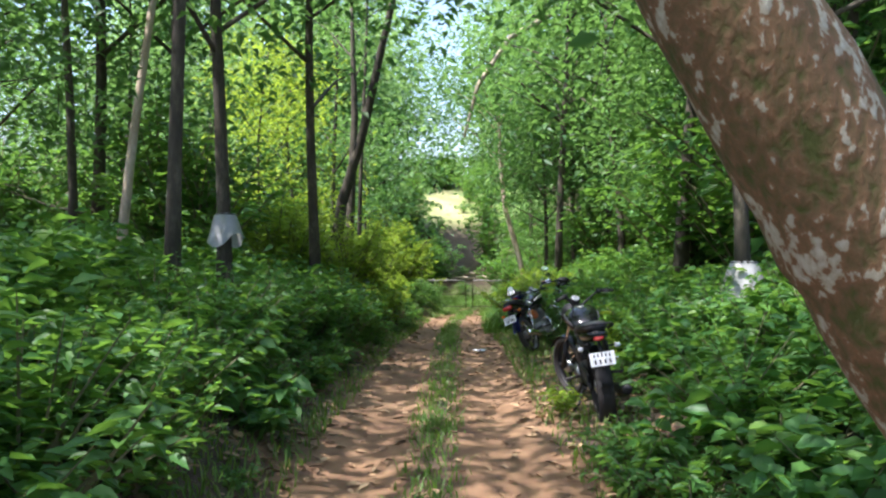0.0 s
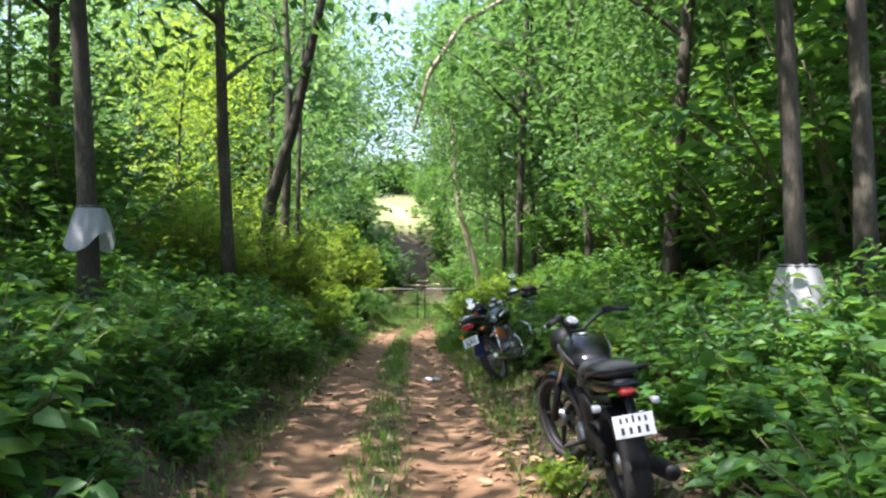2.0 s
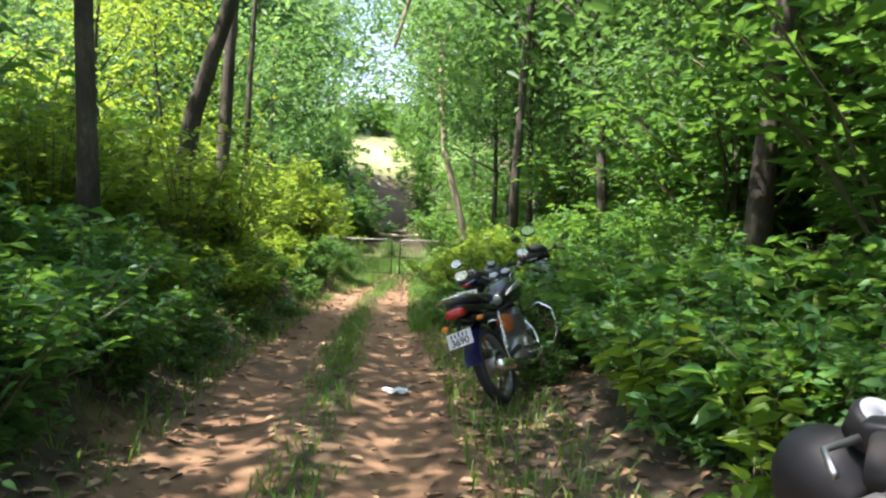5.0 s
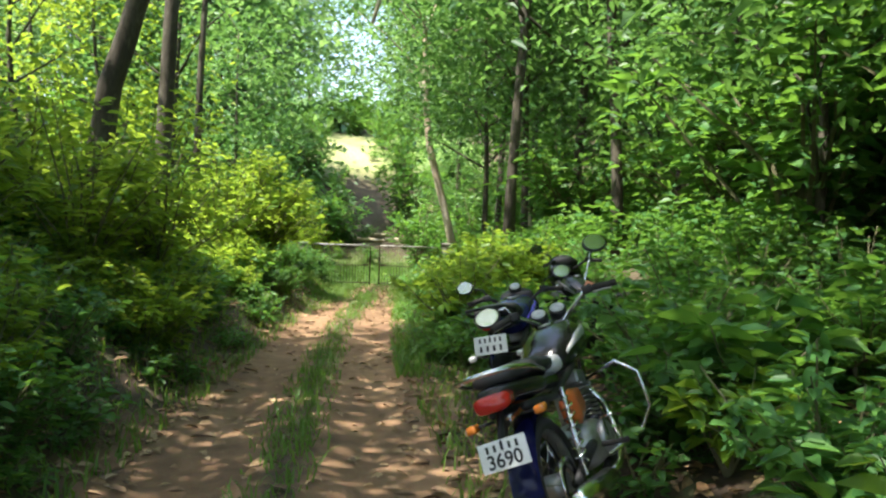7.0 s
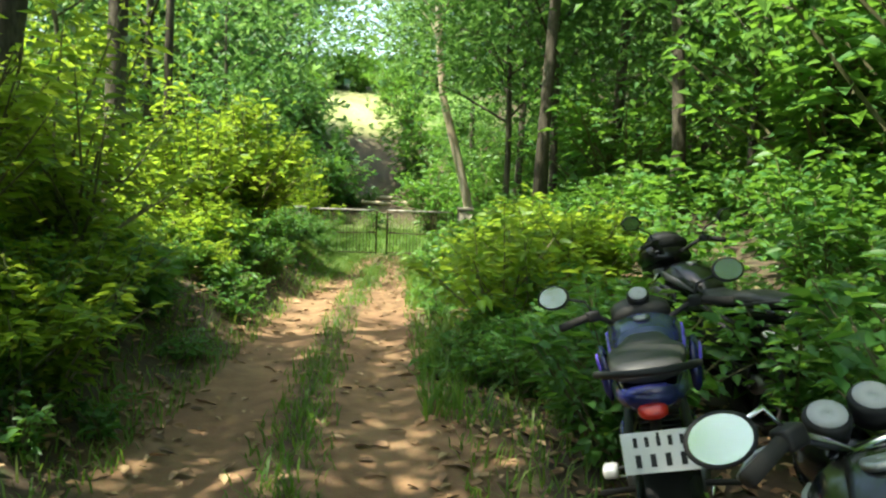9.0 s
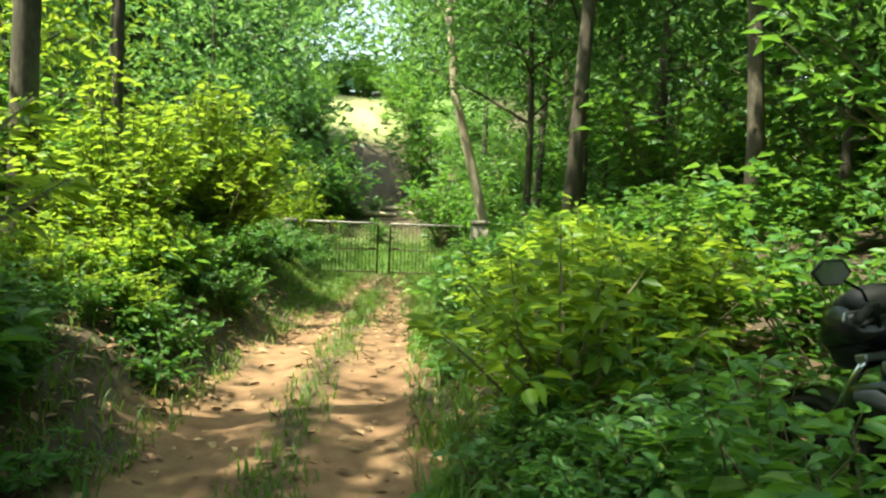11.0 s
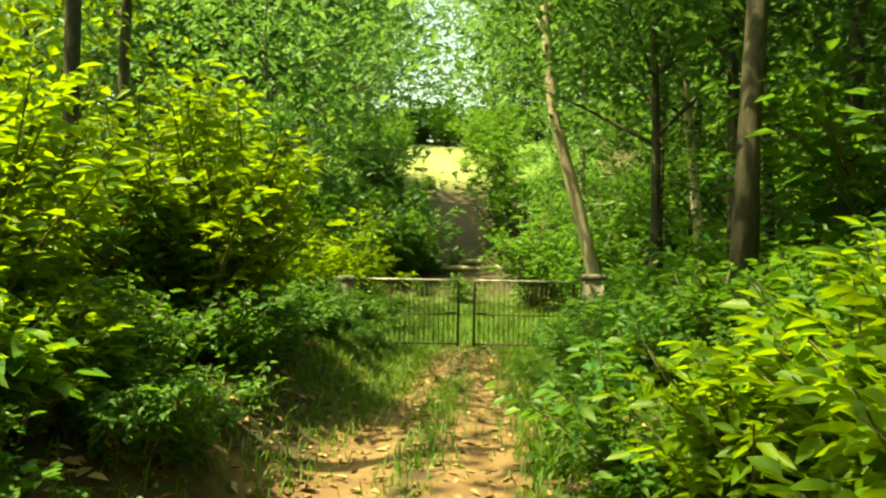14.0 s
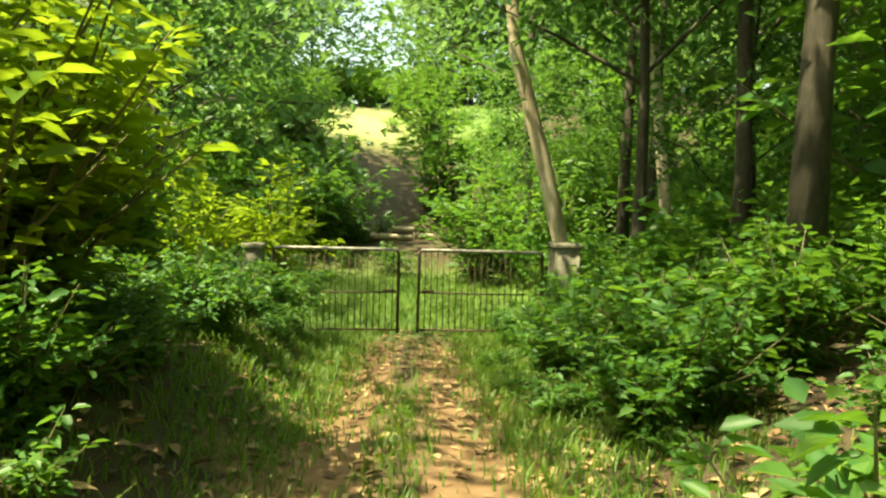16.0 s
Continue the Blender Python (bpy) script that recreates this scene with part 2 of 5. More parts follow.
def leaves_mesh(name, pos, direction, normal, length, width, mat, droop=0.25, simple=False):
    """One folded blade of six points (or four, for crowns) for each place; arrays of N rows."""
    n = len(pos)
    d = direction / np.linalg.norm(direction, axis=1, keepdims=True)
    s = np.cross(d, normal)
    s /= np.linalg.norm(s, axis=1, keepdims=True) + 1e-9
    u = np.cross(s, d)
    L, W = length[:, None], width[:, None]
    if simple:
        v = np.stack([pos, pos + d * L * 0.45 + s * W * 0.5 + u * W * 0.18, pos + d * L - u * L * droop, pos + d * L * 0.45 - s * W * 0.5 + u * W * 0.18], 1)
        me = bpy.data.meshes.new(name)
        me.vertices.add(n * 4)
        me.vertices.foreach_set("co", v.ravel())
        me.loops.add(n * 6)
        me.loops.foreach_set("vertex_index", (np.arange(n)[:, None] * 4 + np.array([0, 2, 1, 0, 3, 2])[None]).ravel().astype(np.int32))
        me.polygons.add(n * 2)
        me.polygons.foreach_set("loop_start", (np.arange(n * 2) * 3).astype(np.int32))
        me.update(calc_edges=True)
        me.materials.append(mat)
        return me
    v = np.empty((n, 6, 3))
    v[:, 0] = pos
    v[:, 1] = pos + d * L * 0.28 + s * W * 0.46 + u * W * 0.2
    v[:, 2] = pos + d * L * 0.62 + s * W * 0.4 + u * (W * 0.16 - L * droop * 0.25)
    v[:, 3] = pos + d * L - u * L * droop
    v[:, 4] = pos + d * L * 0.62 - s * W * 0.4 + u * (W * 0.16 - L * droop * 0.25)
    v[:, 5] = pos + d * L * 0.28 - s * W * 0.46 + u * W * 0.2
    me = bpy.data.meshes.new(name)
    me.vertices.add(n * 6)
    me.vertices.foreach_set("co", v.ravel())
    idx = (np.arange(n)[:, None] * 6 + np.array([0, 3, 2, 1, 0, 5, 4, 3])[None]).ravel()
    me.loops.add(n * 8)
    me.loops.foreach_set("vertex_index", idx.astype(np.int32))
    me.polygons.add(n * 2)
    me.polygons.foreach_set("loop_start", (np.arange(n * 2) * 4).astype(np.int32))
    me.update(calc_edges=True)
    me.materials.append(mat)
    return me


# ---- ground ----
BASE_Y = [-30, 0, 6, 11.4, 16.7, 21.8, 29.6, 38, 44, 57, 75, 130]
BASE_Z = [0.3, 0.08, 0.02, -0.1, -0.33, -0.45, -0.85, -0.95, 0.4, 5.0, 8.0, 14.0]
ROAD_Y = [-30, 0, 6, 10, 13, 16, 19, 24.5, 29.6, 60]
ROAD_X = [0, -0.03, -0.05, 0.05, 0.1, 0.15, 0.25, 0.75, 1.03, 0.6]
HALF_Y = [-30, 8, 14, 18, 22, 26, 32, 60]
HALF_W = [1.0, 1.0, 1.0, 0.85, 0.75, 0.75, 1.0, 1.0]


def smooth(a, b, v):
    t = np.clip((v - a) / (b - a), 0, 1)
    return t * t * (3 - 2 * t)


def ground(x, y):
    x, y = np.asarray(x, float), np.asarray(y, float)
    base = np.interp(y, BASE_Y, BASE_Z)
    off = x - np.interp(y, ROAD_Y, ROAD_X)
    half = np.interp(y, HALF_Y, HALF_W)
    beyond = smooth(27, 31, y)
    left = np.clip(-off - half, 0, None)
    right = np.clip(off - half - 0.35, 0, None)
    bank_l = 0.45 * smooth(0, 0.8, left) * (1 - beyond) + 0.12 * np.clip(left - 0.6, 0, 40) * (1 - 0.5 * beyond) * (1 - smooth(40, 60, y) * 0.5)
    bank_r = 0.3 * smooth(0.1, 1.4, right) * (1 - beyond) + 0.25 * np.clip(right - 1.0, 0, 34) * (1 - 0.3 * beyond) * (1 - smooth(40, 60, y) * 0.5)
    bank_r = bank_r * (1 - 0.85 * smooth(12.8, 14.6, y) * (1 - smooth(16.9, 18.2, y)) * (1 - smooth(2.9, 4.2, x)))
    ruts = -0.045 * np.exp(-((np.abs(off) - 0.5) / 0.24) ** 2) * (1 - beyond)
    lump = 0.03 * np.sin(1.7 * x + 0.6 * y) * np.sin(1.1 * y - 0.5 * x) + 0.012 * np.sin(5.1 * x + 2.2 * y) * np.sin(4.3 * y + 1.3)
    return base + bank_l + bank_r + ruts + lump


def gz(x, y):
    return float(ground(x, y))


def build_ground():
    xs = np.unique(np.round(np.concatenate([np.linspace(-90, -12, 28), np.linspace(-12, -3, 28), np.linspace(-3, 4, 90), np.linspace(4, 14, 32), np.linspace(14, 90, 28)]), 4))
    ys = np.unique(np.round(np.concatenate([np.linspace(-40, -2, 18), np.linspace(-2, 32, 240), np.linspace(32, 62, 70), np.linspace(62, 140, 26)]), 4))
    X, Y = np.meshgrid(xs, ys)
    Z = ground(X, Y)
    nx, ny = len(xs), len(ys)
    i = (np.arange(ny - 1)[:, None] * nx + np.arange(nx - 1)[None]).ravel()
    faces = np.stack([i, i + 1, i + nx + 1, i + nx], 1)
    me = mesh_of("ground", np.stack([X.ravel(), Y.ravel(), Z.ravel()], 1).tolist(), faces.tolist(), None, True)
    off = X - np.interp(Y, ROAD_Y, ROAD_X)
    half = np.interp(Y, HALF_Y, HALF_W)
    wob = 0.12 * np.sin(2.3 * Y + 1.1 * X) + 0.08 * np.sin(5.7 * Y)
    soil = 1 - smooth(-0.12, 0.3, np.abs(off) - half + wob)
    soil *= 1 - 0.75 * np.exp(-(off / 0.17) ** 2) * smooth(-2, 2, Y)
    soil *= 1 - smooth(28.4, 29.6, Y)
    turf = smooth(28, 31, Y) * (1 - smooth(37, 40, Y)) + smooth(50, 55, Y) * (1 - smooth(66, 75, Y)) * (np.abs(X) < 8)
    # Mask of the sunlit patch painted on the far crest.
    sun_patch = smooth(50, 54, Y) * (1 - smooth(66, 72, Y)) * np.exp(-(X / 2.6) ** 2) * (0.75 + 0.25 * np.sin(1.9 * X + 0.8 * Y))
    for nm, arr in (("soil", soil), ("turf", turf), ("sun_patch", sun_patch)):
        at = me.attributes.new(nm, "FLOAT", "POINT")
        at.data.foreach_set("value", arr.ravel().astype(np.float32))
    m, n, l, p = material("red_laterite_and_forest_floor")
    co = n.new("ShaderNodeTexCoord")

    def noise_tex(sc, det=6):
        t = n.new("ShaderNodeTexNoise")
        t.inputs["Scale"].default_value, t.inputs["Detail"].default_value = sc, det
        l.new(co.outputs["Object"], t.inputs["Vector"])
        return t

    big, mid, fine = noise_tex(0.9), noise_tex(7), noise_tex(60)
    earth = ramp(n, [(0.3, (0.12, 0.062, 0.03)), (0.5, (0.19, 0.108, 0.052)), (0.7, (0.29, 0.18, 0.092))])
    floor_r = ramp(n, [(0.3, (0.035, 0.025, 0.014)), (0.5, (0.07, 0.045, 0.024)), (0.62, (0.05, 0.065, 0.02)), (0.75, (0.14, 0.085, 0.045))])
    turf_r = ramp(n, [(0.3, (0.06, 0.13, 0.02)), (0.7, (0.14, 0.22, 0.035))])
    half_mix = n.new("ShaderNodeMix")
    half_mix.data_type = "FLOAT"
    half_mix.inputs["Factor"].default_value = 0.5
    l.new(big.outputs["Fac"], half_mix.inputs[2])
    l.new(mid.outputs["Fac"], half_mix.inputs[3])
    l.new(half_mix.outputs[0], earth.inputs[0])
    l.new(mid.outputs["Fac"], floor_r.inputs[0])
    l.new(mid.outputs["Fac"], turf_r.inputs[0])
    a1, a2 = n.new("ShaderNodeAttribute"), n.new("ShaderNodeAttribute")
    a1.attribute_name, a2.attribute_name = "soil", "turf"
    sharp = n.new("ShaderNodeMath")
    sharp.operation = "MULTIPLY_ADD"
    sharp.inputs[1].default_value = 1.3
    l.new(a1.outputs["Fac"], sharp.inputs[0])
    offs = n.new("ShaderNodeMath")
    offs.operation = "MULTIPLY_ADD"
    offs.inputs[1].default_value, offs.inputs[2].default_value = 1.2, -0.75
    l.new(mid.outputs["Fac"], offs.inputs[0])
    l.new(offs.outputs[0], sharp.inputs[2])
    sharp.use_clamp = True
    m1, m2, m3 = (n.new("ShaderNodeMix") for _ in range(3))
    for q in (m1, m2, m3):
        q.data_type = "RGBA"
    l.new(a2.outputs["Fac"], m1.inputs["Factor"])
    l.new(floor_r.outputs[0], m1.inputs[6])
    l.new(turf_r.outputs[0], m1.inputs[7])
    # Pale yellow ground colour that imitates full sun on the far crest.
    sun_patch_r = ramp(n, [(0.3, (0.26, 0.27, 0.09)), (0.7, (0.46, 0.4, 0.2))])
    l.new(mid.outputs["Fac"], sun_patch_r.inputs[0])
    a3, m4 = n.new("ShaderNodeAttribute"), n.new("ShaderNodeMix")
    a3.attribute_name, m4.data_type = "sun_patch", "RGBA"
    l.new(a3.outputs["Fac"], m4.inputs["Factor"])
    l.new(m1.outputs[2], m4.inputs[6])
    l.new(sun_patch_r.outputs[0], m4.inputs[7])
    l.new(sharp.outputs[0], m2.inputs["Factor"])
    l.new(m4.outputs[2], m2.inputs[6])
    l.new(earth.outputs[0], m2.inputs[7])
    m3.blend_type = "MULTIPLY"
    m3.inputs["Factor"].default_value = 0.45
    l.new(m2.outputs[2], m3.inputs[6])
    l.new(fine.outputs["Color"], m3.inputs[7])
    gain = n.new("ShaderNodeMix")
    gain.data_type, gain.blend_type = "RGBA", "MULTIPLY"
    gain.inputs["Factor"].default_value = 1.0
    gain.inputs[7].default_value = (1.15, 1.15, 1.15, 1)
    l.new(m3.outputs[2], gain.inputs[6])
    l.new(gain.outputs[2], p.inputs["Base Color"])
    p.inputs["Roughness"].default_value = 0.93
    bp = n.new("ShaderNodeBump")
    bp.inputs["Strength"].default_value, bp.inputs["Distance"].default_value = 0.35, 0.012
    l.new(mid.outputs["Fac"], bp.inputs["Height"])
    bp2 = n.new("ShaderNodeBump")
    bp2.inputs["Strength"].default_value, bp2.inputs["Distance"].default_value = 0.5, 0.01
    l.new(fine.outputs["Fac"], bp2.inputs["Height"])
    l.new(bp.outputs[0], bp2.inputs["Normal"])
    l.new(bp2.outputs[0], p.inputs["Normal"])
    me.materials.append(m)
    tagged(new("ground", me), "red earth track with two ruts on a leaf-strewn forest floor", "ground", kind="structure")


build_ground()


# ---- plants: shared meshes ----
def unit(a):
    return a / (np.linalg.norm(a, axis=1, keepdims=True) + 1e-9)


def shrub_meshes(seed, height, spread, stems, per_stem, leaf, mat, ratio=0.5, low=0.1, simple=False):
    """Stems that arch out from the root, with leaves in whorls along them and at the ends."""
    g = np.random.default_rng(seed)
    bm = bmesh.new()
    P, D = [], []
    for _ in range(stems):
        az = g.uniform(0, math.tau)
        out = spread * math.sqrt(g.uniform(0.02, 1))
        h = height * g.uniform(0.55, 1.0) * (1 - 0.35 * (out / spread) ** 2)
        t = np.linspace(0, 1, 7)
        bend = g.normal(0, 0.07 * spread, 2)
        px = np.cos(az) * out * t ** 1.4 + bend[0] * np.sin(t * 3.1)
        py = np.sin(az) * out * t ** 1.4 + bend[1] * np.sin(t * 3.1)
        pz = h * (t * 1.12 - 0.12 * t ** 3)
        pts = np.stack([px, py, pz], 1)
        r = 0.006 + 0.006 * height
        tube(pts[::3], [r, r * 0.65, r * 0.25], 3, False, bm, False)
        k = per_stem
        tt = low + (1 - low) * g.uniform(0, 1, k) ** 0.75
        q = np.stack([np.interp(tt, t, pts[:, i]) for i in range(3)], 1)
        a = g.uniform(0, math.tau, k)
        reach = g.uniform(0.02, 0.22, k) * spread * (1.15 - tt * 0.7)
        d = np.stack([np.cos(a), np.sin(a), g.uniform(-0.25, 0.5, k)], 1)
        q = q + d * reach[:, None]
        P.append(q)
        D.append(d)
    P, D = np.concatenate(P), np.concatenate(D)
    n = len(P)
    nor = unit(np.stack([g.normal(0, 0.38, n), g.normal(0, 0.38, n), np.ones(n)], 1))
    ln = leaf * g.uniform(0.5, 1.25, n)
    stem_me = bpy.data.meshes.new("stems")
    bm.to_mesh(stem_me)
    bm.free()
    stem_me.materials.append(M_STEM)
    return stem_me, leaves_mesh("foliage", P, D, nor, ln, ln * ratio * g.uniform(0.8, 1.2, n), mat, 0.22, simple)


def tree_meshes(seed, height, first, radius, trunk_r, limbs, leaves, leaf, bark, mat, lean=0.0, hang=0.5):
    """Tapered crooked trunk, limbs that fork into twigs, leaves in clumps round the twig ends."""
    g = np.random.default_rng(seed)
    n = 9
    t = np.linspace(0, 1, n)
    wx, wy = g.normal(0, 0.12, 2)
    ph = g.uniform(0, 6, 2)
    tx = lean * t * height + wx * np.sin(t * 5 + ph[0]) - wx * math.sin(ph[0])
    ty = wy * np.sin(t * 4 + ph[1]) - wy * math.sin(ph[1])
    pts = np.stack([tx, ty, t * height], 1)
    rad = trunk_r * (1.0 - 0.78 * t)
    rad[0] *= 1.35
    pts[0, 2] = -0.25
    trunk = tube(pts, list(rad), 10)
    limb = bmesh.new()
    C = []
    for i in range(limbs):
        f = first + (1 - first) * (i + g.uniform(0, 0.9)) / limbs
        o = np.array([np.interp(f, t, pts[:, k]) for k in range(3)])
        a = i * 2.4 + g.uniform(-0.5, 0.5)
        ln = radius * (1.1 - 0.55 * (f - first) / (1 - first)) * g.uniform(0.7, 1.15)
        up = g.uniform(0.25, 0.75)
        e = o + np.array([math.cos(a) * ln, math.sin(a) * ln, ln * up])
        mid = (o + e) / 2 + np.array([0, 0, 0.1 * ln]) + g.normal(0, 0.06 * ln, 3)
        r0 = float(np.interp(f, t, rad)) * 0.55
        tube([o, mid, e], [r0, r0 * 0.6, r0 * 0.2], 5, False, limb, False)
        for _ in range(4):
            s = g.uniform(0.35, 1.0)
            b = o + (e - o) * s + np.array([0, 0, 0.1 * ln * (1 - abs(2 * s - 1))])
            c = b + g.normal(0, 0.3, 3) * ln * np.array([1, 1, 0.7])
            tube([b, c], [r0 * 0.3, r0 * 0.08], 3, False, limb, False)
            C.append(c)
        C.append(e)
    C = np.array(C)
    k = g.integers(0, len(C), leaves)
    sp = radius * 0.24
    P = C[k] + g.normal(0, 1, (leaves, 3)) * np.array([sp, sp, sp * 0.62])
    a = g.uniform(0, math.tau, leaves)
    D = np.stack([np.cos(a), np.sin(a), g.uniform(-1.0, 0.35, leaves) * hang], 1)
    nor = unit(np.stack([g.normal(0, 0.5, leaves), g.normal(0, 0.5, leaves), np.ones(leaves)], 1))
    ln = leaf * g.uniform(0.6, 1.3, leaves)
    out = []
    for nm, bm in (("trunk", trunk), ("limbs", limb)):
        me = bpy.data.meshes.new(nm)
        bm.to_mesh(me)
        bm.free()
        me.materials.append(bark)
        me.shade_smooth()
        out.append(me)
    out.append(leaves_mesh("crown", P, D, nor, ln, ln * 0.46, mat, 0.3, True))
    return out


SHRUBS = [shrub_meshes(20 + i, 1.0, 0.66, 18, 42, 0.1, M_SHRUB, 0.5, 0.04) for i in range(5)]
FAR_SHRUBS = [shrub_meshes(30 + i, 1.0, 0.66, 14, 30, 0.135, M_SHRUB, 0.5, 0.04, True) for i in range(3)]
THICKET = [shrub_meshes(35 + i, 2.4, 1.5, 18, 44, 0.3, M_SHRUB, 0.45, 0.0, True) for i in range(3)]
BROAD = [shrub_meshes(40 + i, 0.75, 0.45, 11, 22, 0.17, M_SHRUB, 0.62, 0.2) for i in range(3)]
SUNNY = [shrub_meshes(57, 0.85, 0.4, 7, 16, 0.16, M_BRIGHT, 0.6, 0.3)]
# Shrubs for the sunlit spots, in the leaf colour brightened for sun.
SUNLIT = [shrub_meshes(60 + i, 1.0, 0.6, 20, 44, 0.095, M_BRIGHT, 0.48, 0.1) for i in range(3)]
WEEDS = [shrub_meshes(80 + i, 0.4, 0.34, 11, 14, 0.08, M_SHRUB, 0.55) for i in range(3)]
TALL = [shrub_meshes(90 + i, 2.4, 1.15, 24, 46, 0.19, M_SHRUB, 0.42, 0.05, True) for i in range(3)]
TALL_SUNLIT = [shrub_meshes(97 + i, 2.4, 1.05, 26, 56, 0.145, M_BRIGHT, 0.42, 0.12) for i in range(2)]


def plant(kind, name, x, y, scale, label, category, group, high=1.0):
    stem_me, leaf_me = kind
    turn = rng.uniform(0, 360)
    ob = thing(name, pose(x, y, gz(x, y) - 0.02, rng.normal(0, 4), rng.normal(0, 4), turn) @ Matrix.Diagonal((scale, scale, scale * high, 1)), label, category, group)
    part("stem", stem_me, None, ob)["kind"] = "stuff"
    part("foliage", leaf_me, None, ob)["kind"] = "stuff"
    return ob


def clear_of(x, y, pad):
    """True where a plant of that radius leaves the track and the motorcycles free."""
    off = x - np.interp(y, ROAD_Y, ROAD_X)
    half = np.interp(y, HALF_Y, HALF_W)
    if -half - pad < off < half + pad and y < 37:
        return False
    if x > 0 and 5.4 < y < 16.2 and x < (1.95 if y < 13.2 else 2.5) - (0.2 if pad < 0.15 else 0) + pad * 0.75:
        return False
    return True


def scatter(kinds, name, n, x0, x1, y0, y1, s0, s1, pad, label, category, group, high=1.0, skip=None):
    done = 0
    for _ in range(n * 6):
        if done >= n:
            return
        x, y, s = rng.uniform(x0, x1), rng.uniform(y0, y1), rng.uniform(s0, s1)
        if not clear_of(x, y, pad * s) or (skip and skip(x, y)):
            continue
        plant(kinds[rng.integers(len(kinds))], name, x, y, s, label, category, group, high)
        done += 1


def scatter_stuff(kinds, name, n, x0, x1, y0, y1, s0, s1, pad, label, skip=None):
    """Many shrubs that nobody could count, joined into one mesh of leaves."""
    V, T, base, done = [], [], 0, 0
    src = []
    for _, me in kinds:
        co = np.empty(len(me.vertices) * 3)
        me.vertices.foreach_get("co", co)
        ix = np.empty(len(me.loops), np.int32)
        me.loops.foreach_get("vertex_index", ix)
        src.append((co.reshape(-1, 3), ix, me.materials[0]))
    for _ in range(n * 6):
        if done >= n:
            break
        x, y, k = rng.uniform(x0, x1), rng.uniform(y0, y1), rng.uniform(s0, s1)
        if not clear_of(x, y, pad * k) or (skip and skip(x, y)):
            continue
        co, ix, mat = src[rng.integers(len(src))]
        a = rng.uniform(0, math.tau)
        c, d = math.cos(a) * k, math.sin(a) * k
        V.append(co @ np.array([[c, d, 0], [-d, c, 0], [0, 0, k]]) + np.array([x, y, gz(x, y) - 0.02]))
        T.append(ix + base)
        base += len(co)
        done += 1
    V, T = np.concatenate(V), np.concatenate(T)
    me = bpy.data.meshes.new(name)
    me.vertices.add(len(V))
    me.vertices.foreach_set("co", V.ravel())
    me.loops.add(len(T))
    me.loops.foreach_set("vertex_index", T.astype(np.int32))
    me.polygons.add(len(T) // 3)
    me.polygons.foreach_set("loop_start", (np.arange(len(T) // 3) * 3).astype(np.int32))
    me.update(calc_edges=True)
    me.materials.append(mat)
    tagged(new(name, me), label, "undergrowth", kind="stuff")


UNDER = "undergrowth along the track"
GREEN_BANK = "dense green leafy shrub on the shaded bank"
scatter(SHRUBS, "shrub", 62, -2.9, -1.0, 1.2, 14, 0.65, 1.1, 0.35, GREEN_BANK, "shrub", UNDER)
scatter_stuff(FAR_SHRUBS, "undergrowth", 80, -7.5, -2.2, 1, 18, 1.0, 1.5, 0.5, "dense green leafy undergrowth beneath the trees")
scatter(TALL_SUNLIT, "tall_shrub", 13, -3.8, -1.7, 14.5, 21.5, 0.85, 1.25, 0.5, "tall shrub hanging over the bank, leaves coloured yellow-green for sunlight", "shrub", UNDER)
scatter(TALL_SUNLIT, "tall_shrub", 4, -2.0, -1.0, 22.5, 24.5, 0.9, 1.15, 0.4, "tall shrub hanging over the bank, leaves coloured yellow-green for sunlight", "shrub", UNDER)
scatter(TALL, "tall_shrub", 16, -6.5, -2.0, 20, 29, 0.7, 1.15, 0.5, "tall green shrub crowding the track edge", "shrub", UNDER)
scatter(SUNLIT, "shrub", 26, -2.2, -0.8, 12.5, 22, 0.5, 1.0, 0.25, "shrub on the bank with sunlight put into its yellow-green leaves", "shrub", UNDER)
scatter(SHRUBS, "shrub", 26, -2.2, -0.2, 20, 29.2, 0.5, 0.95, 0.2, GREEN_BANK, "shrub", UNDER)
scatter(SUNLIT, "shrub", 17, 1.5, 2.9, 17.6, 20.9, 1.0, 1.45, 0.42, "shrub beside the track, leaf colour bright yellow-green for sunlight", "shrub", UNDER)
scatter(SHRUBS, "shrub", 46, 1.9, 4.5, 3.0, 17, 0.7, 1.15, 0.4, "green leafy shrub on the slope behind the motorcycles", "shrub", UNDER)
scatter_stuff(FAR_SHRUBS, "undergrowth", 120, 3.8, 12, 4, 30, 0.9, 1.6, 0.5, "green leafy undergrowth covering the plantation slope")
scatter(SHRUBS, "shrub", 16, 1.2, 2.5, 15.4, 17.6, 0.4, 0.75, 0.25, GREEN_BANK, "shrub", UNDER)
scatter(SHRUBS, "shrub", 40, 1.5, 4.8, 20.5, 29.3, 0.7, 1.3, 0.35, "dark green leafy shrub beside the gate path", "shrub", UNDER)
scatter(BROAD, "broadleaf_plant", 30, 1.3, 3.2, 2.2, 14.5, 0.6, 1.1, 0.35, "broad-leaved green plant on the verge", "plant", UNDER)
scatter(BROAD, "broadleaf_plant", 24, -2.6, -1.0, 2.5, 14, 0.6, 1.0, 0.3, "broad-leaved green plant on the bank", "plant", UNDER)
scatter(WEEDS, "weed", 90, -1.9, -0.6, 2, 28, 0.5, 1.1, 0.12, "low leafy weed at the track edge", "plant", UNDER)
scatter(WEEDS, "weed", 80, 0.8, 2.4, 2, 29, 0.5, 1.1, 0.12, "low leafy weed at the track edge", "plant", UNDER)
scatter(TALL, "tall_shrub", 52, -20, -4, 7, 50, 0.9, 1.9, 0.6, "tall green understorey shrub among the trees", "shrub", "understorey")
